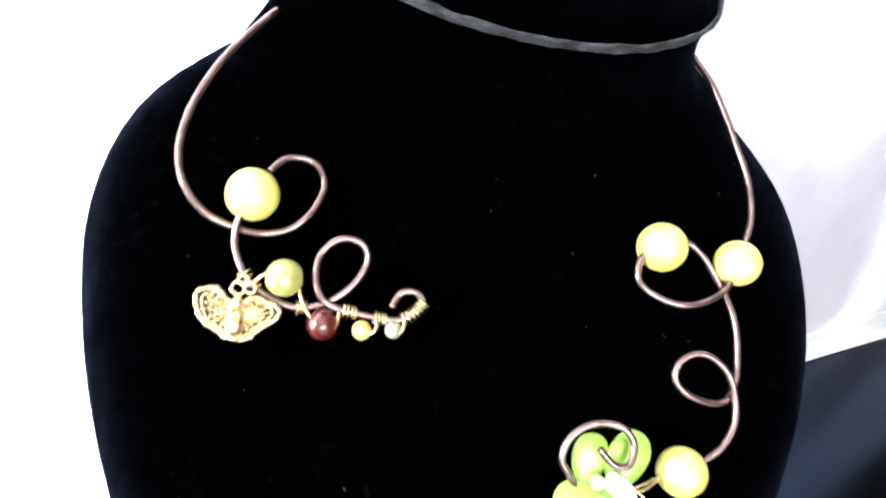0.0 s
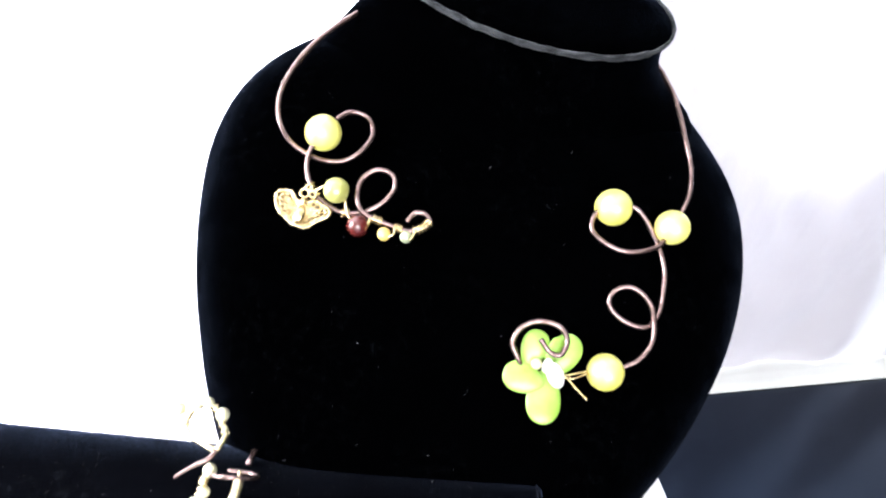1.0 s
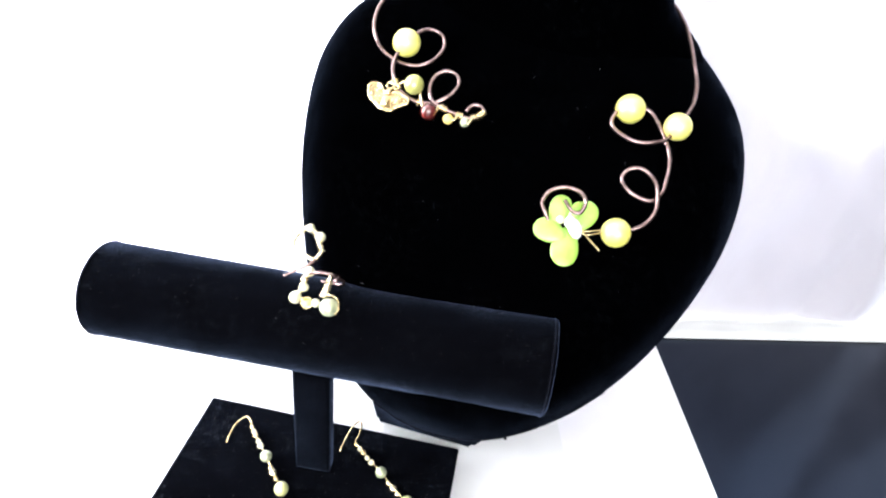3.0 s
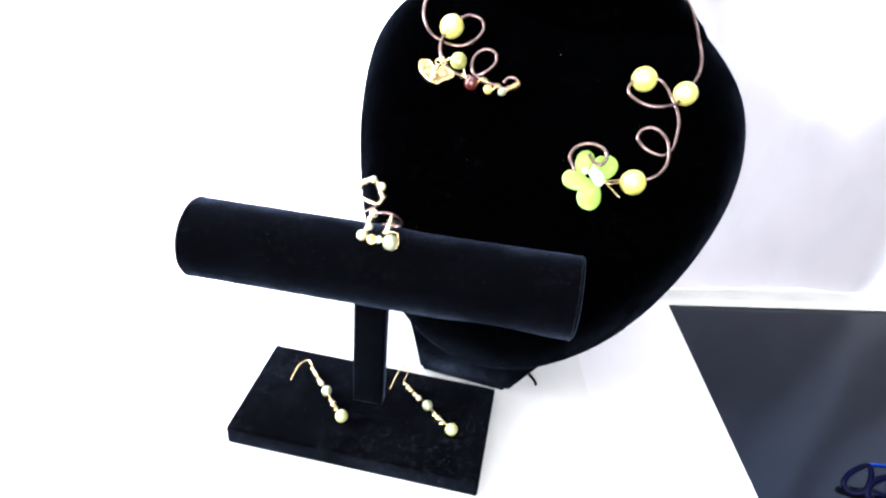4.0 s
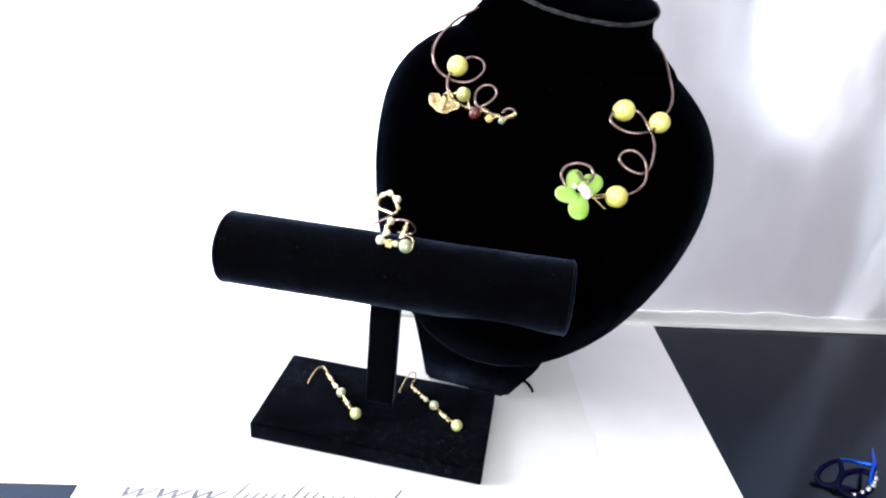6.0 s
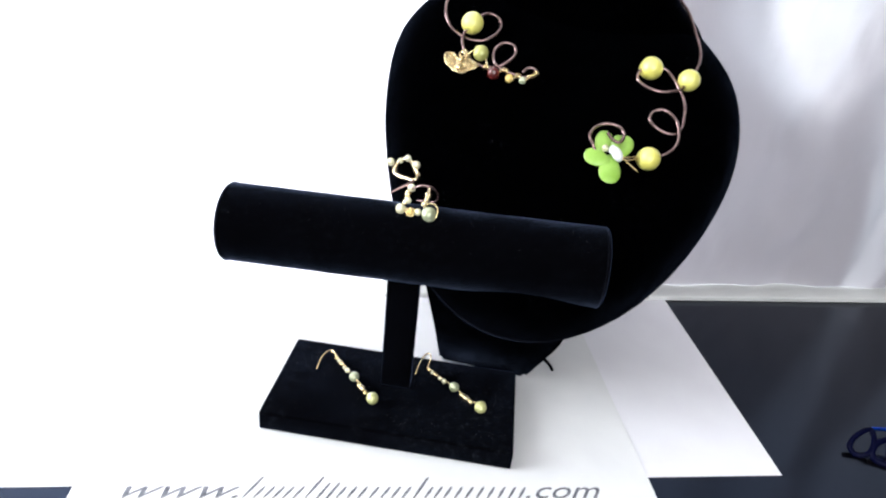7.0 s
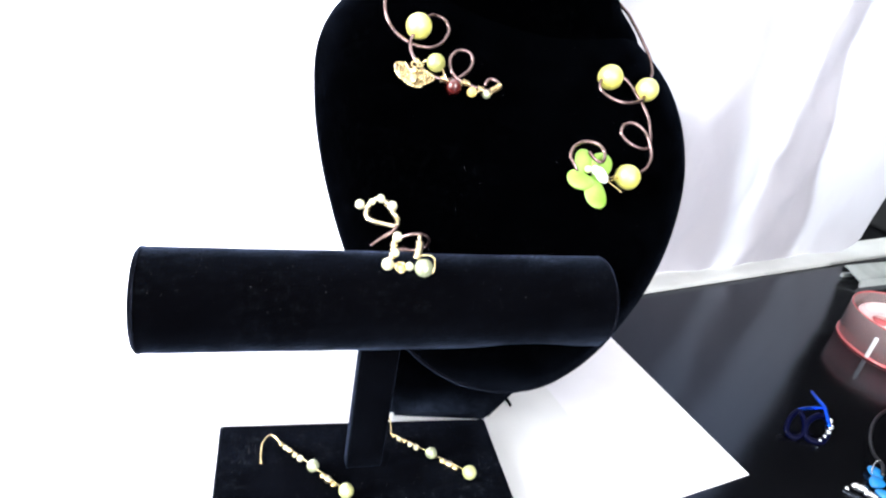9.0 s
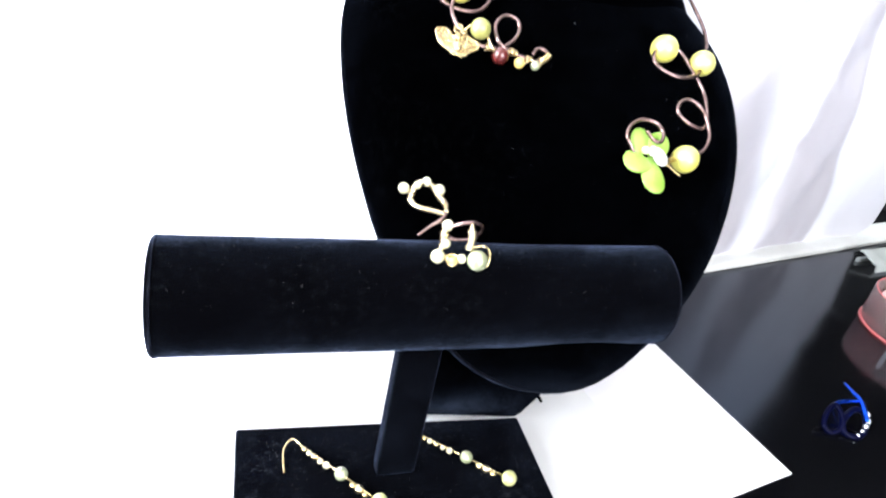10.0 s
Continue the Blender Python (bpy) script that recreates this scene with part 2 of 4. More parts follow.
def pierced(at, radius, axis, seg=28):
    """A round bead with the small dents of its drilled hole at both ends of axis."""
    bm = bmesh.new()
    turn = Vector((0, 0, 1)).rotation_difference(Vector(axis)).to_matrix().to_4x4()
    bmesh.ops.create_uvsphere(bm, u_segments=seg, v_segments=20, radius=radius)
    for v in bm.verts:
        c = abs(v.co.z) / radius
        if c > 0.965:
            v.co.z *= 1 - (c - 0.965) * 4
    bm.transform(Matrix.Translation(at) @ turn)
    return bm


def block(size, m=Matrix.Identity(4), bevel=0.001, segments=2, bm=None):
    """A box with worn edges; its base lies at z = 0 of m."""
    bm2 = bmesh.new()
    bmesh.ops.create_cube(bm2, size=1)
    for v in bm2.verts:
        v.co = Vector((v.co.x * size[0], v.co.y * size[1], (v.co.z + 0.5) * size[2]))
    if bevel:
        bmesh.ops.bevel(bm2, geom=bm2.edges[:], offset=bevel, segments=segments, affect="EDGES", profile=0.6)
    bm2.transform(m)
    return bm2


def loft(rings, cap_start=True, cap_end=True):
    bm = bmesh.new()
    made = [[bm.verts.new(q) for q in ring] for ring in rings]
    n = len(made[0])
    for a, b in zip(made, made[1:]):
        for k in range(n):
            bm.faces.new((a[k], a[(k + 1) % n], b[(k + 1) % n], b[k]))
    if cap_start:
        bm.faces.new(made[0][::-1])
    if cap_end:
        bm.faces.new(made[-1])
    bmesh.ops.recalc_face_normals(bm, faces=bm.faces)
    return bm


def sheet_of(corner, ex, ey, w, d, thick, top):
    """A flat sheet of paper from its front left corner, with a slight wave of the edge."""
    bm = bmesh.new()
    nx, ny = 24, 16
    grid = []
    for j in range(ny + 1):
        for i in range(nx + 1):
            p = Vector(corner) + Vector(ex) * (w * i / nx) + Vector(ey) * (d * j / ny)
            grid.append(bm.verts.new((p.x, p.y, top)))
    for j in range(ny):
        for i in range(nx):
            k = j * (nx + 1) + i
            bm.faces.new((grid[k], grid[k + 1], grid[k + nx + 2], grid[k + nx + 1]))
    edge = bmesh.ops.extrude_face_region(bm, geom=bm.faces[:])
    bmesh.ops.translate(bm, vec=(0, 0, -thick), verts=[v for v in edge["geom"] if isinstance(v, bmesh.types.BMVert)])
    bmesh.ops.recalc_face_normals(bm, faces=bm.faces)
    return bm


# ---- the room ----
def wall_with_window(name, origin, along, length, height, hole, thick=0.1, paint=None, label="off-white painted room wall with a window opening"):
    """A wall from its lower corner; hole is (from, to, low, high) along it."""
    bm = bmesh.new()
    along = Vector(along)
    out = Vector((along.y, -along.x, 0))
    a, b, lo, hi = hole
    for x0, x1, z0, z1 in ((0, a, 0, height), (b, length, 0, height), (a, b, 0, lo), (a, b, hi, height)):
        corners = [Vector(origin) + along * x + out * o + Vector((0, 0, z)) for x, z in ((x0, z0), (x1, z0), (x1, z1), (x0, z1)) for o in (0, thick)]
        v = [bm.verts.new(c) for c in corners]
        for f in ((0, 2, 4, 6), (1, 7, 5, 3), (0, 1, 3, 2), (2, 3, 5, 4), (4, 5, 7, 6), (6, 7, 1, 0)):
            bm.faces.new([v[k] for k in f])
    bmesh.ops.remove_doubles(bm, verts=bm.verts, dist=1e-5)
    bmesh.ops.recalc_face_normals(bm, faces=bm.faces)
    return tagged(link(name, bm, paint or WALL, False), label, "wall", kind="structure")


X0, X1, Y0, Y1, Z0, Z1 = -1.6, 2.2, -2.2, 0.62, -0.74, 1.8
wall_with_window("wall_west", (X0, Y0, Z0), (0, 1, 0), Y1 - Y0, Z1 - Z0, (1.35, 2.85, 0.88, 2.08)).location.x -= 0.1
# The room's darkness is put into the north and east walls' colour.
wall_with_window("wall_north_left", (X0, Y1 + 0.1, Z0), (1, 0, 0), 1.75, Z1 - Z0, (0.7, 1.5, 0.86, 1.62), paint=DARK_ROOM, label="room wall with a window opening, coloured dark for the unlit room")
wall_with_window("wall_north_right", (X0 + 1.75, Y1 + 0.1, Z0), (1, 0, 0), X1 - X0 - 1.75, Z1 - Z0, (0.05, 0.46, 0.86, 1.62), paint=DARK_ROOM, label="room wall with a window opening, coloured dark for the unlit room")
wall_with_window("wall_east", (X1 + 0.1, Y1, Z0), (0, -1, 0), Y1 - Y0, Z1 - Z0, (1.2, 1.21, 1.0, 1.01), paint=DARK_ROOM, label="room wall at the table's end, coloured dark for the unlit room").location.x -= 0.1
wall_with_window("wall_south", (X1, Y0 - 0.1, Z0), (-1, 0, 0), X1 - X0, Z1 - Z0, (0.95, 2.65, 1.14, 2.24))
slab = block((X1 - X0, Y1 - Y0, 0.05), pose((X0 + X1) / 2, (Y0 + Y1) / 2, Z0 - 0.05), 0)
tagged(link("floor", slab, FLOOR, False), "brown wooden floor of the room", "floor", kind="structure")
slab = block((X1 - X0, Y1 - Y0, 0.05), pose((X0 + X1) / 2, (Y0 + Y1) / 2, Z1), 0)
tagged(link("ceiling", slab, WALL, False), "plain white painted room ceiling", "ceiling", kind="structure")

# ---- the table ----
TOP = -0.0010
table = thing("table", (0.15, -0.02, Z0), "glossy black lacquered table top under the display", "table")
part("tabletop", block((2.0, 1.2, 0.03), pose(0.15, 0.0, TOP - 0.03), 0.003), TABLE, table, smooth=False)
for sx in (-0.92, 0.92):
    for sy in (-0.58, 0.58):
        part("leg", block((0.05, 0.05, TOP - 0.03 - Z0), pose(0.15 + sx, 0.0 + sy * 0.9, Z0), 0.002), TABLE, table, smooth=False)

# ---- the paper ----
YAW = radians(12)
SKEW = radians(9.8)  # the sheet is cut a little out of square
EX, EY = Vector((math.cos(YAW), math.sin(YAW), 0)), Vector((-math.sin(SKEW), math.cos(SKEW), 0))
large = link("paper_sheet", sheet_of(Vector((0.2243, -0.0024, 0)) - EX * 0.662, EX, EY, 0.662, 0.25, 0.0004, TOP + 0.0005), BACK_PAPER, False)
tagged(large, "large blank white paper sheet lying flat on the black table", "paper")
YAW2 = radians(10.6)
FX, FY = Vector((math.cos(YAW2), math.sin(YAW2), 0)), Vector((-math.sin(YAW2), math.cos(YAW2), 0))
front = thing("printed_sheet", FX * -0.0122 + FY * 0.013, "white printed paper sheet with a dark italic line, under the stand", "paper")
part("sheet", sheet_of(FX * -0.1587 + FY * -0.0895, FX, FY, 0.297, 0.21, 0.0004, 0.0), PAPER, front, smooth=False)


WIDTHS = (1.6, 1.6, 1.6, 0.4, 0.5, 0.9, 0.9, 1.1, 0.45, 0.45, 1.0, 1.1, 1.0, 1.1, 0.9, 1.6, 1.6, 1.0, 0.4, 0.9, 1.0, 1.6)
TALL = (0, 0, 0, 2, 1, 0, 0, 1, 3, 3, 0, 0, 0, 1, 0, 0, 0, 0, 2, 0, 0, 0)
UNIT = 0.242 / sum(WIDTHS)


def on_print(px, py):
    return FX * px + FY * (-0.0606 + py) + Vector((0, 0, 0.00012))


def letters(text, left, right):
    """Slanting printed letters between two places along the line."""
    curve = bpy.data.curves.new("letters", "FONT")
    curve.body, curve.shear, curve.size, curve.resolution_u = text, 0.5, 0.0158, 3
    ob = bpy.data.objects.new("letters", curve)
    me = bpy.data.meshes.new_from_object(ob)
    bm = bmesh.new()
    bm.from_mesh(me)
    bpy.data.objects.remove(ob)
    bpy.data.curves.remove(curve)
    bpy.data.meshes.remove(me)
    xs = [v.co.x for v in bm.verts]
    for v in bm.verts:
        v.co = on_print(left + (v.co.x - min(xs)) / (max(xs) - min(xs)) * (right - left), v.co.y)
    return bm


def stroke_line():
    """The unlettered middle of the line as slanted bars of the letters' size."""
    x = -0.134 + UNIT * sum(WIDTHS[:4])
    for w, k in zip(WIDTHS[4:18], TALL[4:18]):
        high = {0: 0.0072, 1: 0.0135, 2: 0.0015, 3: 0.0096}[k]
        bars = 1 if w < 0.8 else 2 if w < 1.3 else 3
        low = -0.0036 if k == 3 else 0.0
        lean = 0.55
        for b in range(bars):
            left = x + UNIT * w * (b + 0.2) / bars
            wide = min(UNIT * w / bars * 0.42, 0.0018)
            top = high if b == bars - 1 or k != 1 else 0.0072
            bm = bmesh.new()
            bm.faces.new([bm.verts.new(on_print(px, py)) for px, py in
                          ((left + low * lean, low), (left + wide * 0.5 + low * lean, low), (left + wide + (low + top) / 2 * lean, (low + top) / 2), (left + wide + top * lean, top), (left + wide * 0.4 + top * lean, top), (left + (low + top) / 2 * lean, (low + top) / 2))])
            yield bm
        x += UNIT * w


for bm in stroke_line():
    part("printed_bar", bm, INK, front, smooth=False)
part("lettering", letters("www.", -0.134, -0.134 + UNIT * sum(WIDTHS[:4])), INK, front, smooth=False)
part("lettering", letters(".com", 0.108 - UNIT * sum(WIDTHS[18:]), 0.108), INK, front, smooth=False)

# ---- the backdrop ----
BX, BY = Vector((0.9727, 0.2320, 0)), Vector((-0.2320, 0.9727, 0))
BACK = Vector((0.0, 0.1300, 0))


def ledge_mesh():
    """A low white strip with a rounded front lip."""
    profile = [(0.0, 0.0), (0.0, 0.0030), (0.0008, 0.0040), (0.004, 0.0048), (0.010, 0.0054), (0.030, 0.0054), (0.030, 0.0)]
    return loft([[BACK + BX * s + BY * y + Vector((0, 0, z + TOP + 0.0006)) for y, z in profile] for s in (-0.03, 0.25, 0.5, 1.0)])


tagged(link("ledge", ledge_mesh(), LEDGE, False), "narrow white plastic ledge strip at the foot of the curtain", "ledge", kind="structure")


def drape(s, z):
    """How far the hanging cloth bellies back at a place along it and a height."""
    lean = s - 0.42 * z
    fold = 0.0028 * math.sin(lean * 62 + 2.6 * noise.noise(Vector((s * 4, z * 3, 1)))) * (0.3 + 1.1 * abs(noise.noise(Vector((s * 5, z * 2, 4)))))
    fold += 0.012 * noise.noise(Vector((lean * 7, z * 2.2, 2.5))) + 0.0055 * noise.noise(Vector((lean * 26, z * 5, 7)))
    fold += 0.0046 * noise.noise(Vector((s * 44 + z * 20, z * 30, 11))) + 0.002 * noise.noise(Vector((s * 95, z * 70, 15)))
    gather = 0.0075 * noise.noise(Vector((s * 21 - z * 8, z * 15, 21))) * math.exp(-((z - 0.03) / 0.07) ** 2)
    return 0.0150 + fold * min(1.0, 0.4 + z * 6) + gather


def cloth_mesh(left, right, low, high, ns, nz, behind=0.0, corner=0.0):
    """A hanging voile between two side edges, given as functions of the height."""
    bm = bmesh.new()
    rows = []
    for j in range(nz + 1):
        row = []
        for i in range(ns + 1):
            z = low + (high - low) * j / nz
            a, b = left(z), right(z)
            s = a + (b - a) * i / ns
            if corner:
                lift = corner - math.sqrt(max(corner * corner - max(s - (b - corner), 0) ** 2, 0))
                z = low + lift + (high - low - lift) * j / nz
            row.append(bm.verts.new(BACK + BX * s + BY * (drape(s, z) + (behind(z) if callable(behind) else behind)) + Vector((0, 0, z + TOP))))
        rows.append(row)
    for p, q in zip(rows, rows[1:]):
        for i in range(ns):
            bm.faces.new((p[i], p[i + 1], q[i + 1], q[i]))
    return bm


def along(*rows):
    """An edge of cloth: its place along the backdrop for any height."""
    return lambda z: float(np.interp(z, [r[0] for r in rows], [r[1] for r in rows])) + 0.003 * noise.noise(Vector((z * 22, rows[0][1] * 40, 0)))


curtain = thing("curtain", BACK + BX * 0.3, "thin white voile curtain hanging doubled in slanting soft folds", "curtain")
part("front_layer", cloth_mesh(lambda z: -0.85, lambda z: 0.602 + 0.06 * min(z, 0.1) - 0.16 * max(z - 0.12, 0), 0.0066, 0.8566, 260, 110, 0.0, 0.035), VOILE, curtain)
fold_a = along((0.0, 0.367), (0.065, 0.371), (0.13, 0.366), (0.175, 0.359), (0.24, 0.349), (0.6, 0.30))
fold_b = along((0.0, 0.390), (0.04, 0.402), (0.14, 0.415), (0.22, 0.420), (0.6, 0.43))
fold_c = along((0.0, 0.480), (0.065, 0.489), (0.094, 0.479), (0.133, 0.463), (0.175, 0.453), (0.6, 0.44))
gap_left = along((0.156, 0.285), (0.164, 0.272), (0.191, 0.233), (0.212, 0.212), (0.23, 0.203), (0.6, 0.15))
gap_right = along((0.156, 0.281), (0.165, 0.285), (0.191, 0.302), (0.221, 0.306), (0.6, 0.27))
near_edge = along((0.0, 0.02), (0.6, 0.02))
part("back_layer", cloth_mesh(near_edge, fold_a, 0.008, 0.156, 60, 40, lambda z: 0.003 + 0.027 * (z / 0.156) ** 1.5), VOILE, curtain)
part("back_layer", cloth_mesh(near_edge, gap_left, 0.154, 0.6, 60, 80, 0.03), VOILE, curtain)
part("back_layer", cloth_mesh(gap_right, fold_a, 0.154, 0.6, 30, 80, 0.029), VOILE, curtain)
part("back_layer", cloth_mesh(fold_b, fold_c, 0.008, 0.6, 30, 100, 0.004), VOILE, curtain)

# Added block: gives the darkness past the curtain's right edge a shape.
dark_block = thing("dark_block", (0.95, 0.42, TOP), "low black block added for the dark room behind the curtain", "box")
part("body", block((0.5, 0.14, 0.15), Matrix.Translation((0.93, 0.44, TOP)) @ pose(0, 0, 0, 0, 0, 14), 0.004), DARK_ROOM, dark_block, smooth=False)

# ---- the necklace bust ----
BN = Vector((0.02481, -0.68185, 0.73108)).normalized()
BU = (Vector((1, 0, 0)) - BN * BN.x).normalized()
BV = BN.cross(BU)
FACE = Vector((0.06243, 0.08266, 0.19064)) - BN * 0.0065


def on_face(u, v, w=0.0):
    """A place on the bust's slanting face: millimetres across, up and out."""
    return FACE + BU * (u / 1000) + BV * (v / 1000) + BN * (w / 1000)


MID = 11.5
# how far the outline lies from the middle, every 15 degrees, clockwise from the neck
REACH = (95.6, 100.1, 102.2, 102.8, 105.8, 111.1, 111.1, 110.8, 111.3, 115.4, 123.3, 133.8, 144.4, 145.1, 134.4, 121.7, 110.7, 105.8, 104.9, 107.9, 108.4, 102.3, 95.0, 92.0)


def bust_edge(turn):
    """The outline's reach in a direction, in radians clockwise from the neck."""
    k = turn / radians(15)
    total = 0.0
    for d in (-0.4, -0.2, 0.0, 0.2, 0.4):
        i = math.floor(k + d)
        total += REACH[i % 24] + (REACH[(i + 1) % 24] - REACH[i % 24]) * (k + d - i)
    return total / 5


def bust_fall(turn, rho):
    """How far the domed front falls back at a share rho of the way to its rim."""
    depth = 29.0 - 5.4 * math.cos(turn) + 6.2 * math.sin(turn) + 2.9 * math.cos(2 * turn) - math.sin(2 * turn)
    return -depth * rho ** (11.1 - 1.7 * math.cos(turn) - 1.3 * math.sin(turn) + 1.1 * math.cos(2 * turn) - 1.4 * math.sin(2 * turn))


def torso_mesh():
    """A domed front that falls away to a rounded rim, with a flat back."""
    bm = bmesh.new()
    sides, rings = 96, 26
    centre = bm.verts.new(on_face(MID, 0, 0))
    previous = None
    for k in range(1, rings + 4):
        ring = []
        for i in range(sides):
            a = 2 * math.pi * i / sides
            reach = bust_edge(a)
            if k <= rings:
                rho = math.sin(0.5 * math.pi * k / rings) ** 0.9
                w = bust_fall(a, rho)
            else:
                rho, more = ((1.006, 3.0), (1.0, 8.0), (0.97, 10.0))[k - rings - 1]
                w = bust_fall(a, 1.0) - more
            ring.append(bm.verts.new(on_face(MID + reach * rho * math.sin(a), reach * rho * math.cos(a), w)))
        if previous is None:
            for i in range(sides):
                bm.faces.new((centre, ring[i], ring[(i + 1) % sides]))
        else:
            for i in range(sides):
                bm.faces.new((previous[i], ring[i], ring[(i + 1) % sides], previous[(i + 1) % sides]))
        previous = ring
    bm.faces.new(previous)
    bmesh.ops.recalc_face_normals(bm, faces=bm.faces)
    return bm


CAP = Vector((0.0830, 0.1306, 0.2538))
CAP_RISE = Vector((0, math.cos(radians(30.7)), math.sin(radians(30.7))))
CAP_SIDE = BU * math.cos(radians(10.9)) - CAP_RISE * math.sin(radians(10.9))
CAP_BACK = CAP_RISE * math.cos(radians(10.9)) + BU * math.sin(radians(10.9))


def neck_ring(t, n=56):
    """The neck's outline, from its flared root on the face (t = 0) to the slanting cut on top (t = 1)."""
    root = on_face(MID, 40, -22)
    wide = 0.0454 + 0.034 * (1 - t) ** 1.7 + 0.0012 * t ** 8
    deep = 0.0216 + 0.010 * (1 - t) ** 1.5
    back = (BV * (1 - t) + CAP_BACK * t).normalized()
    side = (BU * (1 - t) + CAP_SIDE * t).normalized()
    centre = root.lerp(CAP, t) + BV * (0.004 * math.sin(math.pi * t))
    return [centre + side * ((wide + (0.0100 * math.exp(-((t - 0.25) / 0.21) ** 2) if math.cos(a) > 0 else 0.0105 - 0.004 * t + 0.0015 * math.sin(math.pi * t))) * math.cos(a)) + back * (deep * math.sin(a)) for a in (2 * math.pi * k / n for k in range(n))]


bust = thing("necklace_bust", (0.055, 0.09, 0.0), "black velvet necklace display bust leaning back on its foot", "display bust")
part("torso", torso_mesh(), VELVET, bust)
part("neck", loft([neck_ring(t / 14) for t in range(15)], True, False), VELVET, bust)
top_ring = neck_ring(1.0)
cap_bm = loft([[CAP + (q - CAP) * f + CAP_SIDE.cross(CAP_BACK) * h for q in top_ring] for f, h in ((1.0, 0.0), (0.985, 0.0012), (0.8, 0.0022), (0.4, 0.003), (0.05, 0.003))], False, True)
part("neck_cap", cap_bm, VELVET, bust)
seam_bm = bmesh.new()
for k in range(4):
    strand_rows = []
    for i, q in enumerate(top_ring):
        out = (q - CAP).normalized()
        a = 2 * math.pi * i / len(top_ring)
        wobble = Vector((math.cos(a) * 9 + k * 7, math.sin(a) * 9, k * 3))
        strand_rows.append(q + out * (0.0004 + 0.0005 * noise.noise(wobble)) + CAP_SIDE.cross(CAP_BACK) * ((k - 1.5) * 0.0006 + 0.0007 * noise.noise(wobble * 1.7)))
    tube(strand_rows, lambda t, k=k: 0.0005 + 0.00035 * noise.noise(Vector((t * 70, k * 4, 0))), 8, True, 3, bm=seam_bm)
part("seam", seam_bm, SEAM, bust, "greyish worn seam round the neck's top")


def foot_mesh():
    """A wedge that widens upward and carries the tilted bust."""
    low = [(0.020, 0.0555, 0.0), (0.0755, 0.049, 0.0), (0.112, 0.150, 0.0), (0.020, 0.160, 0.0)]
    mid = [(0.013, 0.0545, 0.030), (0.093, 0.049, 0.026), (0.112, 0.150, 0.030), (0.015, 0.160, 0.030)]
    top = [(0.004, 0.056, 0.058), (0.105, 0.054, 0.053), (0.115, 0.150, 0.135), (0.010, 0.160, 0.135)]
    bm = loft([[Vector(q) for q in ring] for ring in (low, mid, top)])
    bmesh.ops.bevel(bm, geom=bm.edges[:], offset=0.0025, segments=3, affect="EDGES")
    return bm


part("foot", foot_mesh(), VELVET, bust)


def rim_seam(a):
    """A place on the torso's lower rim, for a share of 0..1 along it."""
    turn = radians(152 + 66 * a)
    reach = bust_edge(turn) * 1.004
    return on_face(MID + reach * math.sin(turn), reach * math.cos(turn), bust_fall(turn, 1.0) - 1.5)


part("rim_seam", tube([rim_seam(k / 24) for k in range(25)], lambda t: 0.0004 + 0.0002 * noise.noise(Vector((t * 40, 5, 0))), 8, steps=3), PIPING, bust, "worn seam along the lower rim")
part("tie_cord", tube([(0.077, 0.060, 0.011), (0.083, 0.0615, 0.0105), (0.089, 0.0628, 0.0075), (0.0935, 0.0622, 0.0035), (0.0952, 0.0602, 0.0013)], lambda t: 0.0015 - 0.0007 * t, 8), VELVET, bust, "short black cord end")



def lint(place, count, seed):
    """Pale fibres caught in the pile; place gives a point and its outward normal for two numbers of 0..1."""
    rnd = random.Random(seed)
    bm = bmesh.new()
    for _ in range(count):
        q, out = place(rnd.random(), rnd.random())
        side = out.orthogonal().normalized()
        side.rotate(Matrix.Rotation(rnd.uniform(0, 6.28), 3, out))
        other = out.cross(side)
        long = rnd.choice((0.0002, 0.0002, 0.0003, 0.0003, 0.0004, 0.0006, 0.0011))
        bend = rnd.uniform(-0.4, 0.4) * long
        tube([q + out * 0.0001, q + side * long * 0.5 + other * bend + out * 0.00025, q + side * long + out * 0.0001], rnd.uniform(0.00003, 0.00007), 4, steps=3, bm=bm)
    return bm


LINT = vary(base_material("pale_lint", (0.2, 0.2, 0.21), 0.9), (0.004, 0.004, 0.005), (0.085, 0.088, 0.1), 60)


def face_spot(a, b):
    turn, rho = a * 2 * math.pi, 0.82 * math.sqrt(b)
    reach = bust_edge(turn) * rho
    return on_face(MID + reach * math.sin(turn), reach * math.cos(turn), bust_fall(turn, rho)), BN


def seam_spot(a, b):
    i = min(int(a * len(top_ring)), len(top_ring) - 1)
    q = top_ring[i].lerp(top_ring[(i + 1) % len(top_ring)], a * len(top_ring) - i)
    out = ((q - CAP).normalized() * 0.8 + CAP_SIDE.cross(CAP_BACK) * (2.0 * b - 1.2)).normalized()
    return q + out * 0.0009, out


tagged(part("seam_fuzz", lint(seam_spot, 1400, 11), LINT, bust, "worn pale fibres along the seam"), kind="stuff")
tagged(part("lint", lint(face_spot, 110, 3), LINT, bust, "pale specks of lint"), kind="stuff")

# ---- the necklace ----
necklace = thing("necklace", on_face(MID, 20, 0), "brown wire necklace with yellow pearls, gold butterfly and green flower", "necklace")
WIRE = 0.91


def strand(rows, lift=0.0):
    return [on_face(u, v, w + lift) for u, v, w in rows]


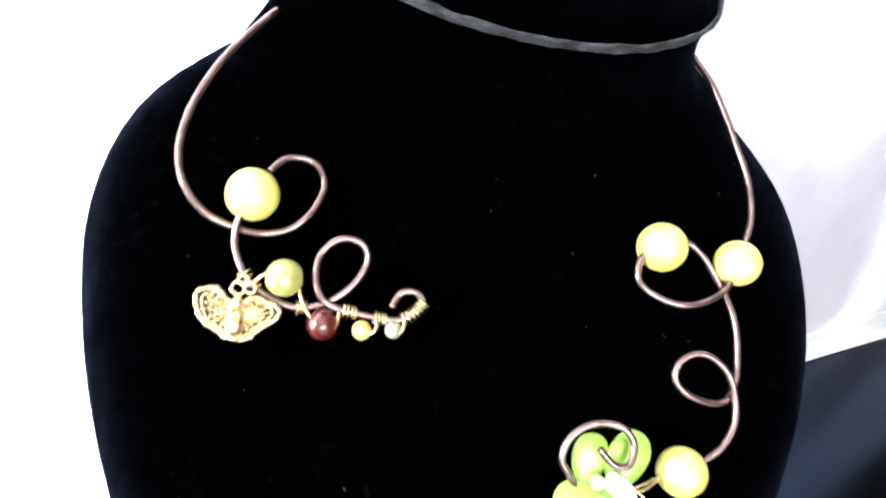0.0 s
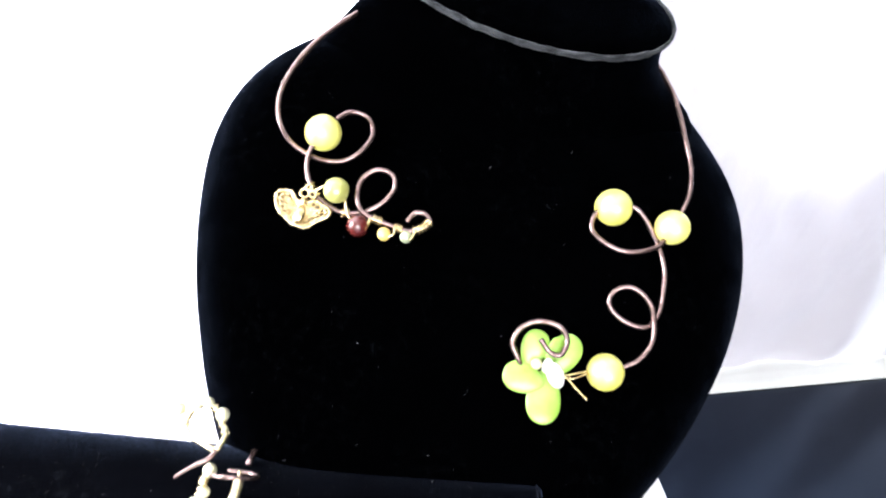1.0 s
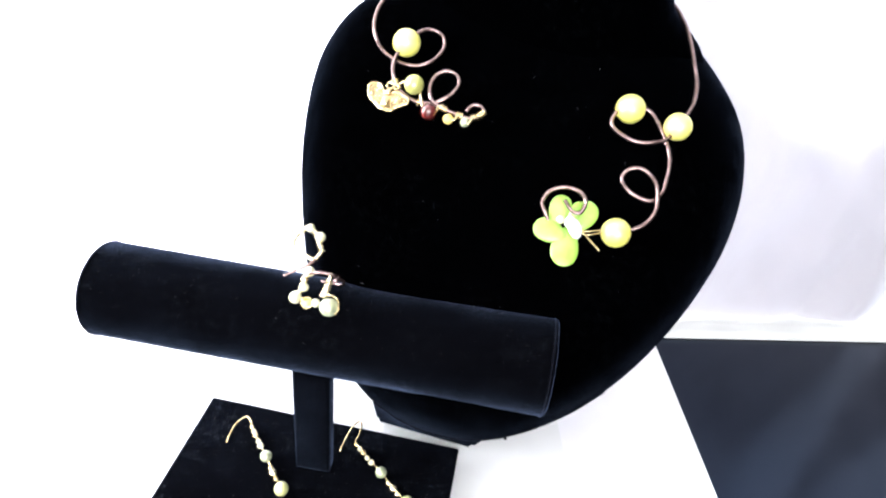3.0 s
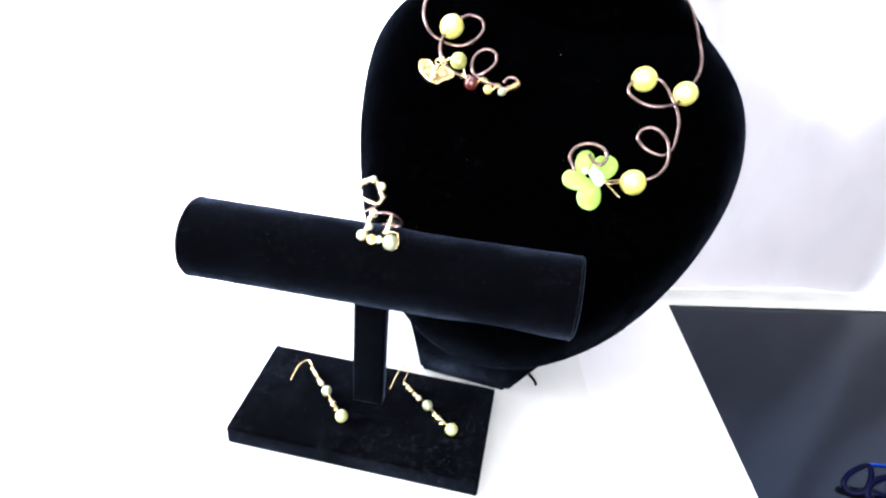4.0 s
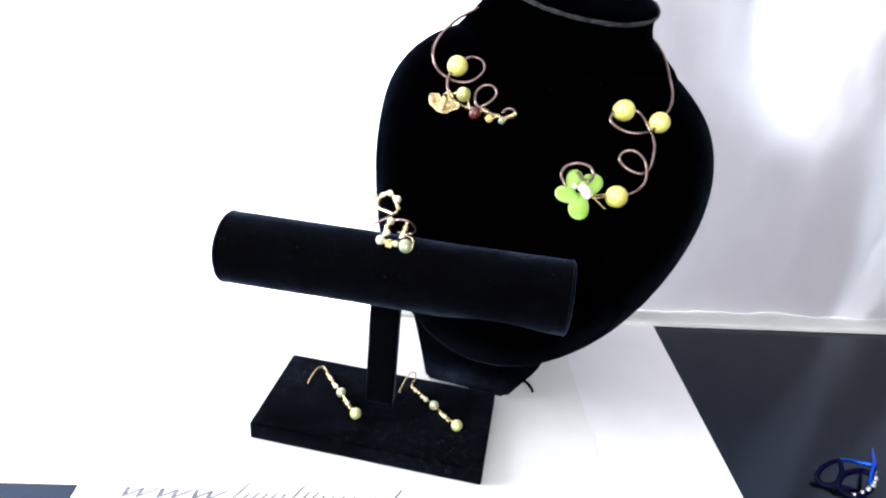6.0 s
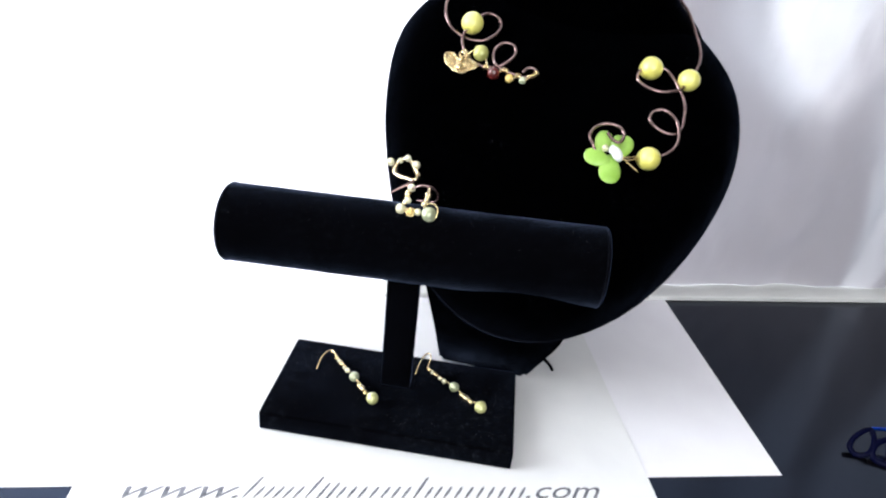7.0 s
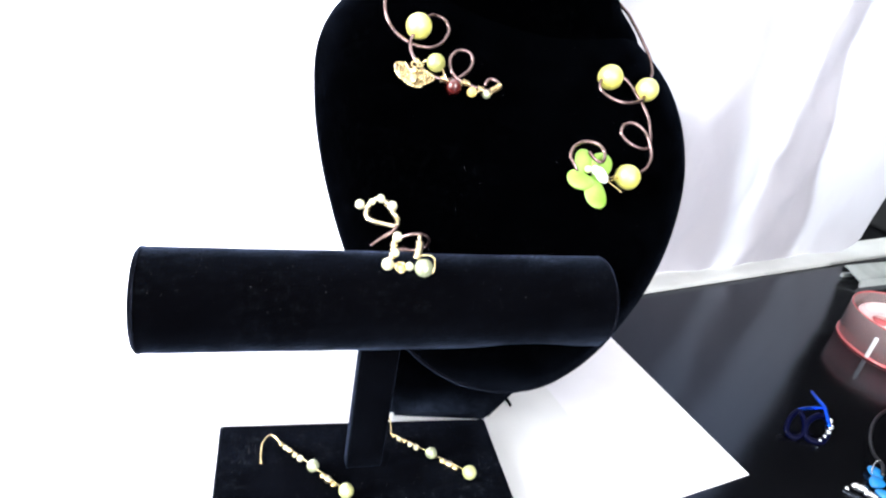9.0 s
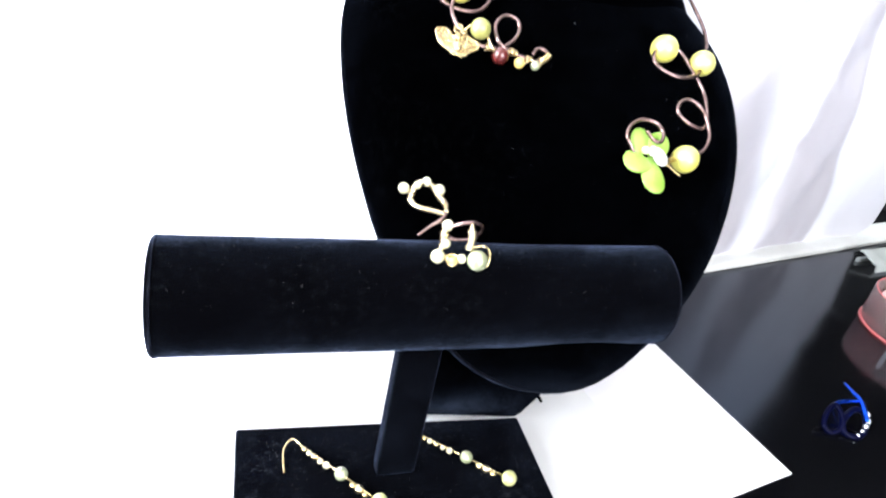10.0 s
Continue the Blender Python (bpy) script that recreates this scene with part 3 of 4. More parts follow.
collar = [(-12, 118, -62), (-26, 100, -38), (-35, 85, -14), (-41.4, 73.7, 2), (-49.1, 64.4, 6), (-55.2, 56.3, 8), (-60.8, 47.2, 8), (-64, 38.5, 8), (-64.8, 32.2, 7), (-63.4, 25.9, 6),
          (-59.3, 20.2, 4.5), (-53.2, 17.1, 3), (-46.9, 15.5, 3), (-40.4, 16.4, 3), (-35.1, 20.5, 3), (-31.9, 26.7, 3), (-32.9, 31.4, 3.5), (-36.2, 33.6, 4), (-40.8, 33.3, 5), (-44.6, 30, 6)]
drop = [(-48.3, 24.2, 6.7), (-51.9, 18, 6), (-52.6, 12.9, 5), (-51.7, 8.9, 5), (-50.2, 5.6, 5), (-48, 2.3, 5), (-42.9, -1, 5), (-37.8, -2.5, 5), (-31.3, -1.4, 5), (-25.4, 2.5, 5.5),
        (-22, 7.7, 6), (-22.7, 11.7, 7), (-26.2, 13.4, 7.5), (-29.9, 12.6, 7.5), (-33.2, 9.1, 7.2), (-34.1, 3.9, 7.2), (-32.6, -0.7, 7), (-28.8, -3.2, 6.4), (-22.2, -4.9, 5.5), (-15.6, -6.2, 5.5),
        (-10.8, -4.6, 5.5), (-8.6, -2, 5.5), (-10.6, 0.4, 5.5), (-14, 0.2, 5.5), (-16.4, -3.1, 5.5)]
part("wire", tube(strand(collar), WIRE / 1000, 12), COPPER, necklace)
part("wire", tube(strand(drop), WIRE / 1000, 12), COPPER, necklace)
right = [(36, 112, -62), (52, 98, -38), (68, 75, -6), (75, 60.8, 1), (78.6, 50.1, 2.4), (80.7, 39.1, 4), (82.6, 28.8, 5), (82, 19.4, 6), (79.7, 13.1, 6.5), (76, 5.9, 6.7), (73.4, 1.4, 7),
         (70.6, -1.7, 7.4), (63.9, -4.4, 8), (57.2, -4.6, 8), (50.3, -1.6, 7.5), (47.1, 2.5, 7.2), (48.8, 8, 7), (54.6, 10.5, 6.7), (61.5, 11.6, 6.5), (66, 8.5, 6), (69.8, 3.2, 5.2), (72.9, -3.3, 5.2),
         (74.5, -10.3, 5.6), (74, -18.4, 6), (72.8, -24.6, 6.2), (68.9, -29.5, 7), (63.5, -29.7, 7.5), (57.4, -27, 8), (54.5, -23.1, 8.4), (56, -19, 9), (60.4, -17.2, 9.6)]
right += [(65, -18.7, 9.6), (69.1, -23.2, 9.2), (70.5, -29.6, 8.6), (70, -35.3, 8.2), (66.6, -40.7, 7.6), (61.6, -43.8, 7), (55.3, -46.3, 6.7)]
part("wire", tube(strand(right), WIRE / 1000, 12), COPPER, necklace)
part("copper_wire", tube(strand([(55.3, -46.3, 6.7), (49, -47.5, 7), (44, -49.6, 7.8), (39, -49, 8)]), 0.00045, 8), GOLD, necklace, "thin coppery wire")
part("copper_wire", tube(strand([(52, -45.5, 7), (47, -47.2, 8), (42, -48.6, 8.6), (37, -49.2, 8.6)]), 0.0004, 8), GOLD, necklace)
part("wire_end", tube(strand([(42, -49.4, 8), (45, -52.4, 8.5), (49.1, -56, 9)]), 0.0004, 8), GOLD, necklace, "short loose coppery wire end")
ring_rows = [(27, -48, 8), (24.5, -44.2, 10), (22.4, -40, 11), (24.6, -35, 12), (30.5, -32.2, 12.5), (37.2, -33.4, 13), (40, -37.6, 13), (38.4, -42.2, 13), (34.7, -42, 13), (31.1, -38, 13.5)]
part("wire", tube(strand(ring_rows), WIRE / 1000, 12), COPPER, necklace)

FACE_TURN = Matrix((BU, BV, BN)).transposed().to_4x4()
for u, v, r, axis in ((-48.4, 24.2, 6.3, (-0.35, -0.9, 0)), (54.6, 10.5, 6.5, (0.9, 0.35, 0)), (76.0, 5.9, 6.1, (0.5, 0.85, 0)), (55.3, -46.3, 6.3, (0.9, 0.3, 0))):
    part("yellow_bead", pierced(on_face(u, v, 6.7), r / 1000, FACE_TURN.to_3x3() @ Vector(axis)), PEARL, necklace, "round yellow-green pearl bead")
part("olive_bead", pierced(on_face(-41.2, 4.4, 7.5), 0.0045, BU), OLIVE, necklace, "olive green pearl bead")
part("garnet_bead", ball(on_face(-32.7, -6.6, 6.5), 0.0038, 16, bm=None, rough=0.0004), GARNET, necklace, "dark red bead")
part("amber_bead", ball(on_face(-23.6, -8.3, 6.0), 0.0024, 16), AMBER, necklace, "amber yellow bead")
part("sage_bead", ball(on_face(-16.1, -8.5, 6.0), 0.0022, 16), SAGE, necklace, "small grey-green bead")


def wrap(points, core, gauge, turns):
    """Fine wire wound round a path."""
    path = spline(points, 8)
    rows = []
    steps = turns * 10
    for k in range(steps + 1):
        f = k / steps * (len(path) - 1)
        i = min(int(f), len(path) - 2)
        q = path[i].lerp(path[i + 1], f - i)
        way = (path[i + 1] - path[i]).normalized()
        side = way.cross(BN).normalized()
        a = 2 * math.pi * turns * k / steps
        rows.append(q + core * (side * math.cos(a) + way.cross(side) * math.sin(a)))
    return tube(rows, gauge, 6, steps=1)


for rows, turns in ((((-50.6, 6.4, 5), (-49.4, 4.4, 5), (-47.4, 2.0, 5)), 4), (((-38.6, -2.4, 5), (-36.2, -2.3, 5)), 4), (((-28.2, -3.4, 6.4), (-25.0, -4.2, 6)), 4),
                    (((-20.6, -5.3, 5.5), (-17.8, -5.9, 5.5)), 4), (((-14.0, -6.0, 5.5), (-10.8, -4.6, 5.5), (-8.6, -2.2, 5.5)), 7)):
    part("gold_wrap", wrap(strand(rows), 0.0014, 0.00035, turns), GOLD, necklace, "fine gold wire wrapping")
for rows in (((-48.4, 3.2, 6.5), (-45.8, 5.2, 7.4), (-43.3, 5.0, 7.6)), ((-38.2, 3.0, 7.2), (-37.4, -0.6, 7), (-36.2, -3.6, 7), (-35.0, -5.4, 6.8)),
             ((-28.8, -3.8, 7.4), (-29.4, -6.4, 7.6), (-30.6, -8.6, 7.4)), ((-20.2, -5.9, 7), (-20.4, -8.3, 7.4), (-22.2, -9.3, 7.2)), ((-13.4, -6.4, 6.8), (-14.0, -8.6, 7), (-15.4, -9.6, 7))):
    part("gold_link", tube(strand(rows), 0.0005, 8), GOLD, necklace)


def butterfly():
    """A cast gold charm: two scalloped wings with raised rims and relief, and a double oval body."""
    turn = FACE_TURN @ pose(0, 0, 0, 0, 0, -16)
    charm = part("butterfly_charm", ball(on_face(-52.1, -5.6, 7.4), 0.0018, 18, (1.0, 1.6, 0.8), turn), GOLD, necklace, "gold filigree butterfly charm")
    part("head", ball(on_face(-51.8, -1.1, 7.4), 0.0014, 14, (1.0, 1.25, 0.9), turn), GOLD, charm)
    left_wing = [(-53.0, -1.6), (-54.5, 0.3), (-55.9, 2.2), (-56.8, 2.5), (-59.0, 2.4), (-60.4, 1.9), (-60.9, 0.4), (-60.6, -1.8), (-59.8, -4.0), (-58.4, -5.7), (-56.4, -7.1), (-54.8, -8.5), (-53.5, -8.8), (-53.9, -6.5)]
    right_wing = [(-51.3, -2.1), (-49.8, -0.5), (-47.6, 0.1), (-45.6, -1.0), (-43.2, -2.2), (-42.4, -3.5), (-43.3, -5.1), (-45.4, -6.4), (-47.3, -7.5), (-48.8, -8.9), (-50.8, -9.5), (-52.7, -9.1), (-53.4, -7.9), (-51.9, -5.0)]
    for wing in (left_wing, right_wing):
        ru, rv = wing[0][0], wing[0][1] - 1.6

        def toward(f, w, bend=0.0):
            return [on_face(ru + (u - ru) * f + bend * noise.noise(Vector((u, v, 1))), rv + (v - rv) * f + bend * noise.noise(Vector((v, u, 9))), w) for u, v in wing]

        edge = spline(toward(1.0, 6.5), 4, True)
        part("wing_border", tube(toward(1.0, 6.6), lambda t: 0.00062 + 0.0001 * math.sin(t * 80), 8, True, 8), GOLD, charm)
        part("wing_border", tube(toward(0.83, 6.6)[1:-1], lambda t: 0.00036 + 0.0001 * math.sin(t * 60), 6, False, 5), GOLD, charm)
        bm = bmesh.new()
        low = [bm.verts.new(q - BN * 0.0006) for q in edge]
        high = [bm.verts.new(q - BN * 0.0001) for q in edge]
        bm.faces.new(low[::-1])
        bm.faces.new(high)
        for i in range(len(edge)):
            bm.faces.new((low[i], low[(i + 1) % len(edge)], high[(i + 1) % len(edge)], high[i]))
        part("wing", bm, OLD_GOLD, charm, "darkened gold wing plate")
        relief = bmesh.new()
        for k, (u, v) in enumerate(wing[1:-1]):
            for f in (0.36, 0.54, 0.71):
                f += 0.03 * math.sin(k * 2.4)
                ball(on_face(ru + (u - ru) * f, rv + (v - rv) * f, 6.5), 0.00036, 6, bm=relief)
        part("relief", relief, GOLD, charm, "raised gold granules")
        for f in (0.3, 0.45, 0.6):
            part("vein", tube(toward(f, 6.55, 0.9)[1:-1], 0.0002, 6, False, 4), GOLD, charm)
        for u, v in wing[1:-1]:
            part("vein", tube([on_face(ru + (u - ru) * f + 0.5 * noise.noise(Vector((u * 3, f * 9, 0))), rv + (v - rv) * f + 0.5 * noise.noise(Vector((f * 9, v * 3, 4))), 6.55) for f in (0.12, 0.3, 0.55, 0.74)], 0.00018, 6), GOLD, charm)
    for u, v, r in ((-51.5, 2.3, 1.5), (-48.9, 2.2, 1.2), (-50.4, 4.2, 1.1)):
        part("jump_ring", tube([on_face(u + r * math.cos(a), v + r * math.sin(a), 7.1) for a in (k * math.pi / 4 for k in range(8))], 0.00046, 8, True, 3), GOLD, charm)


OLD_GOLD = vary(base_material("darkened_gold", (0.34, 0.24, 0.09), 0.4, 0.7), (0.03, 0.018, 0.006), (0.2, 0.13, 0.045), 700, bump=0.6, bump_scale=1300, distance=0.0004)
butterfly()


def petal(u, v, w, long, wide, turn, lean=0):
    """A smooth thick drop-shaped petal."""
    bm = bmesh.new()
    bmesh.ops.create_uvsphere(bm, u_segments=28, v_segments=18, radius=1)
    for q in bm.verts:
        taper = 1.0 + 0.22 * q.co.y
        q.co = Vector((q.co.x * wide * taper, q.co.y * long, q.co.z * 1.5)) / 1000
    bm.transform(Matrix.Translation(on_face(u, v, w)) @ FACE_TURN @ pose(0, 0, 0, lean, 0, turn))
    return bm


for u, v, w, long, wide, turn, lean in ((30.2, -41.2, 8.7, 6.6, 4.5, -14, 8), (40.4, -42.4, 7.4, 7.9, 5.2, -30, 5), (27.6, -51.0, 8.6, 7.2, 5.0, 76, 0), (34.8, -56.2, 8.0, 9.0, 5.7, 178, 6)):
    part("petal", petal(u, v, w, long, wide, turn, lean), GREEN, necklace, "glossy apple-green petal")
part("petal", petal(36.8, -41.2, 9.0, 5.0, 2.6, -24, 12), GREEN, necklace, "small inner green petal")


def faceted(at, size, turn):
    bm = bmesh.new()
    bmesh.ops.create_icosphere(bm, subdivisions=2, radius=1)
    for q in bm.verts:
        q.co = Vector((q.co.x * size[0], q.co.y * size[1], q.co.z * size[2]))
    bm.transform(Matrix.Translation(at) @ turn)
    return bm


part("crystal", faceted(on_face(37.2, -49.0, 11.8), (0.0029, 0.0046, 0.0026), FACE_TURN @ pose(0, 0, 0, 0, 0, 24)), CRYSTAL, necklace, "clear faceted crystal bead", smooth=False)
part("crystal", faceted(on_face(34.6, -46.2, 11.2), (0.0019, 0.0026, 0.0019), FACE_TURN @ pose(0, 0, 0, 0, 0, -20)), CRYSTAL, necklace, smooth=False)
part("flower_centre", ball(on_face(31.0, -46.0, 11.0), 0.0019, 16), CREAM, necklace, "small pale pearl in the flower")

# ---- the bracelet stand ----
stand = thing("bracelet_stand", (0.0, 0.003, 0.0), "black velvet T-bar bracelet stand on the printed paper", "display stand")
part("base", block((0.1410, 0.0698, 0.0122), pose(-0.0018, 0.0062, 0.0002, 0, 0, -1.1), 0.0016, 3), DUSTY, stand, "dusty black velvet base")
AXIS_Y, AXIS_Z, BAR_R = 0.0175, 0.1052, 0.0214
part("post", block((0.0178, 0.0085, AXIS_Z - 0.0127), pose(-0.0030, 0.0126, 0.0127, 0, 0, 0.7), 0.0018, 3), NAP, stand)


def bar_mesh():
    profile = [(-0.0995, 0.0), (-0.0995, 0.0175), (-0.0989, 0.0196), (-0.0993, 0.0203), (-0.0987, 0.0212), (-0.0970, BAR_R), (-0.05, BAR_R), (0.0, BAR_R), (0.05, BAR_R), (0.0970, BAR_R),
               (0.0987, 0.0212), (0.0993, 0.0203), (0.0989, 0.0196), (0.0995, 0.0175), (0.0995, 0.0)]
    return loft([[Vector((x * 1.022 - 0.0006, AXIS_Y + max(r, 1e-5) * math.cos(a), AXIS_Z + max(r, 1e-5) * math.sin(a))) for a in (2 * math.pi * k / 72 for k in range(72))] for x, r in profile])


# the bar sits a little askew on its post
ASKEW = Matrix.Translation((0, AXIS_Y, AXIS_Z)) @ pose(0, 0, 0, 0, -0.95, -0.45) @ Matrix.Translation((0, -AXIS_Y, -AXIS_Z))


def askew(bm):
    bm.transform(ASKEW)
    return bm


bar = part("bar", askew(bar_mesh()), NAP, stand)
for x in (-0.0977, 0.0977):
    part("end_seam", askew(tube([(x * 1.022 - 0.0006, AXIS_Y + (BAR_R + 0.0001) * math.cos(a), AXIS_Z + (BAR_R + 0.0001) * math.sin(a)) for a in (2 * math.pi * k / 40 for k in range(40))], 0.00035, 6, True, 1)), PIPING, bar, "worn seam round the bar's end")


def bar_spot(a, b):
    turn = radians(20 + 150 * b)
    out = Vector((0, -math.cos(turn) * 0.98, math.sin(turn))).normalized()
    return Vector((-0.095 + 0.19 * a, AXIS_Y, AXIS_Z)) + out * BAR_R, out


def base_spot(a, b):
    return Vector((-0.066 + 0.13 * a, -0.025 + 0.06 * b, 0.0127)), Vector((0, 0, 1))


tagged(part("lint", askew(lint(bar_spot, 330, 5)), LINT, stand, "pale specks of lint"), kind="stuff")
tagged(part("lint", lint(base_spot, 380, 8), LINT, stand, "pale specks of lint"), kind="stuff")

# ---- the bracelet ----
CN = Vector((0, -0.75, 0.66)).normalized()
CU = Vector((1, 0, 0))
CV = CN.cross(CU)
CENTRE = Vector((-0.0032, 0.0149, 0.1413))


def on_coil(u, v, w=0.0):
    if v > 0:  # the curl leans back
        u, v, w = -4.3 + (u + 3.5) * 0.9, v * 1.02, w - 5.0 * min(1.0, v / 6)
    elif v < -8:  # the beads rest on the bar
        u, w = u - 0.6 * min(1.0, (-8 - v) / 6), w - 2.0 * min(1.0, (-8 - v) / 6)
    return CENTRE + CU * (u / 1000) + CV * (v / 1000) + CN * (w / 1000)


bracelet = thing("bracelet", (0.0, AXIS_Y, AXIS_Z + BAR_R), "gold-wrapped wire bracelet with pearls, clasped round the velvet bar", "bracelet")


def hoop(x0, x1, r, start, end, n=26):
    """A turn of wire round the bar; angles in degrees from the front, over the top."""
    return [Vector((x0 + (x1 - x0) * k / n, AXIS_Y - r * math.cos(radians(start + (end - start) * k / n)), AXIS_Z + r * math.sin(radians(start + (end - start) * k / n)))) for k in range(n + 1)]


part("wire", tube(hoop(0.0045, 0.0055, 0.0232, 100, 250), 0.0010, 10, steps=2), COPPER, bracelet)
part("wire", tube([on_coil(0.5, -4.6, 4), on_coil(5, -3.8, 8), on_coil(9, -3.6, 8), on_coil(12.4, -4.2, 5.5), on_coil(13.9, -5.2, 0), on_coil(12.6, -6.4, -5.5), on_coil(9, -6.7, -8), on_coil(3, -6.5, -8)], 0.00062, 10), COPPER, bracelet)
loop_rows = [on_coil(-10.4, -7.4, 1), on_coil(-5.5, -3.8, 1), on_coil(-1.2, -1.2, 1), on_coil(2.2, 1.4, 1), on_coil(3.4, 5.4, 1), on_coil(1.3, 8.7, 0.5), on_coil(-0.8, 11.9), on_coil(-4.1, 13.8), on_coil(-7.4, 12.9), on_coil(-10.3, 10), on_coil(-10.8, 6.3), on_coil(-8.1, 3.9, -0.2), on_coil(-2.6, 2.3, 0.4), on_coil(1.2, 1.2, 0.8)]
part("wire", tube(loop_rows[3:], 0.0009, 10), PALE_GOLD, bracelet, "pale gold wire curl")
part("wire", tube(loop_rows[:4], lambda t: 0.0005 + 0.0004 * t, 10), COPPER, bracelet, "tapering brown wire end")
part("gold_wrap", wrap(loop_rows[4:11], 0.0011, 0.00034, 13), PALE_GOLD, bracelet, "fine gold wire wrapping")
for u, v, w, r, m in ((-13.8, 11.2, 0, 2.1, CREAM), (1.2, 11.0, 0.6, 2.2, CREAM), (-4.1, 14.0, 0.4, 1.8, CREAM), (-8.2, 12.4, 0.4, 1.5, CREAM), (0.3, -3.8, 3, 2.1, CREAM), (-1.0, -7.2, 3, 1.5, GOLD),
                      (-0.4, -10.3, 3.4, 1.8, CREAM), (-3.0, -14.9, 4, 2.6, CREAM), (5.7, -15.7, 4.5, 1.8, CREAM), (2.2, -16.6, 4.3, 1.8, AMBER), (0.2, -15.4, 4.2, 1.3, GOLD)):
    part("bead", ball(on_coil(u, v, w), r / 1000, 16), m, bracelet)
part("large_pearl", pierced(on_coil(11.5, -16.4, 5.4), 0.0039, CV), SAGE, bracelet, "large grey-green pearl")
part("pearl_wire", tube([on_coil(8.2, -12.3, 7), on_coil(12.1, -11.7, 8), on_coil(14.8, -12.9, 8), on_coil(15.6, -16.1, 7), on_coil(14.7, -18.9, 6)], 0.0004, 8), GOLD, bracelet)
stem = [on_coil(9.4, -2.8, 4), on_coil(9.3, -5.9, 4), on_coil(9.0, -9.2, 4.4), on_coil(8.2, -12.6, 5)]
part("stem", tube(stem, lambda t: 0.0007 + 0.0006 * t, 10), PALE_GOLD, bracelet)
part("gold_wrap", wrap(stem[1:], 0.0013, 0.0004, 7), PALE_GOLD, bracelet)
down = [on_coil(0.6, -2.4, 2.6), on_coil(-0.9, -6, 2.8), on_coil(-1.4, -10, 3.2), on_coil(-2.2, -13.8, 3.6)]
part("stem", tube(down, 0.0008, 10), PALE_GOLD, bracelet)
part("gold_wrap", wrap(down, 0.0011, 0.0004, 8), PALE_GOLD, bracelet)
part("jump_ring", tube([on_coil(2.2 + 2.0 * math.cos(a), -16.2 + 2.0 * math.sin(a), 4.6) for a in (k * math.pi / 5 for k in range(10))], 0.0005, 8, True, 3), GOLD, bracelet)

# ---- the earrings ----
REST = 0.0127


def earring(hook, line, group="pair of earrings", ahead=0.0025):
    """A hook, small gold beads and two pearls lying on the velvet base."""
    line = [(x, y + ahead) for x, y in line]
    hook = [(x, y + ahead, z) for x, y, z in hook]
    ob = thing("earring", (line[0][0], line[0][1], REST), "gold hook earring with green pearls lying on the velvet base", "earring", group)
    part("hook", tube([(x, y, REST + z) for x, y, z in hook], 0.00045, 8), GOLD, ob)
    a, b = Vector((*line[0], 0)), Vector((*line[1], 0))
    part("pin", tube([a + Vector((0, 0, REST + 0.0022)), b + Vector((0, 0, REST + 0.0035))], 0.00035, 6, steps=1), GOLD, ob)
    for f, r, m in ((0.03, 1.2, GOLD), (0.10, 1.3, CREAM), (0.17, 1.5, GOLD), (0.25, 1.3, CREAM), (0.33, 1.6, CREAM), (0.52, 3.1, SAGE), (0.67, 1.5, GOLD), (0.75, 2.0, PALE_GOLD), (0.83, 1.4, GOLD), (1.0, 3.6, LIME)):
        q = a.lerp(b, f)
        part("pearl" if r > 3 else "bead", ball((q.x, q.y, REST + max(r, 1.0) / 1000), r / 1000, 16), m, ob)
    return ob


earring([(-0.0513, 0.0118, 0.0008), (-0.0516, 0.0165, 0.001), (-0.0508, 0.0245, 0.0015), (-0.0472, 0.0291, 0.002), (-0.0440, 0.0268, 0.0016), (-0.0430, 0.0245, 0.0014)], ((-0.0430, 0.0245), (-0.0135, -0.0100)))
earring([(0.0075, 0.0195, 0.0008), (0.0082, 0.0270, 0.001), (0.0102, 0.0365, 0.0018), (0.0134, 0.0398, 0.0024), (0.0150, 0.0345, 0.002), (0.0140, 0.0262, 0.0014)], ((0.0140, 0.0262), (0.0483, -0.0042)))

# ---- the things at the table's far side ----
def ring_at(rows):
    """Places on the blue ring, about its wire crossing."""
    return [Vector((0.3096, 0.0368, TOP)) + (Vector(q) - Vector((0.3122, 0.0347, TOP))) * 0.84 for q in rows]


blue = thing("blue_ring", (0.293, 0.027, TOP), "bright blue wire ring with navy bands and clear rhinestones", "ring")
part("band", tube(ring_at([(0.285, 0.034, 0.012), (0.2745, 0.0285, 0.008), (0.270, 0.0225, 0.003), (0.2745, 0.0185, TOP + 0.0012), (0.2822, 0.0190, 0.003), (0.2862, 0.0245, 0.008), (0.2875, 0.0312, 0.0112)]), 0.0016, 10, True, 5), NAVY, blue, "dark navy wire band")
part("band", tube(ring_at([(0.2996, 0.0290, 0.0105), (0.2880, 0.0242, 0.008), (0.2840, 0.0185, 0.003), (0.2870, 0.0145, TOP + 0.0015), (0.2955, 0.0125, TOP + 0.0015), (0.3050, 0.0175, 0.004), (0.3090, 0.0253, 0.0088), (0.3055, 0.0287, 0.0105)]), 0.0019, 10, True, 5), NAVY, blue)
part("twist", tube(ring_at([(0.2835, 0.0338, 0.012), (0.292, 0.0357, 0.0124), (0.301, 0.0364, 0.0122), (0.3115, 0.0352, 0.013)]), 0.0012, 10), BLUE, blue, "bright blue shiny wire")
part("twist", tube(ring_at([(0.3215, 0.0580, 0.010), (0.316, 0.0451, 0.012), (0.3122, 0.0347, 0.0135), (0.307, 0.0255, 0.012), (0.304, 0.0186, 0.009)]), lambda t: 0.0008 + 0.0007 * min(1, 3 * t), 10), BLUE, blue)
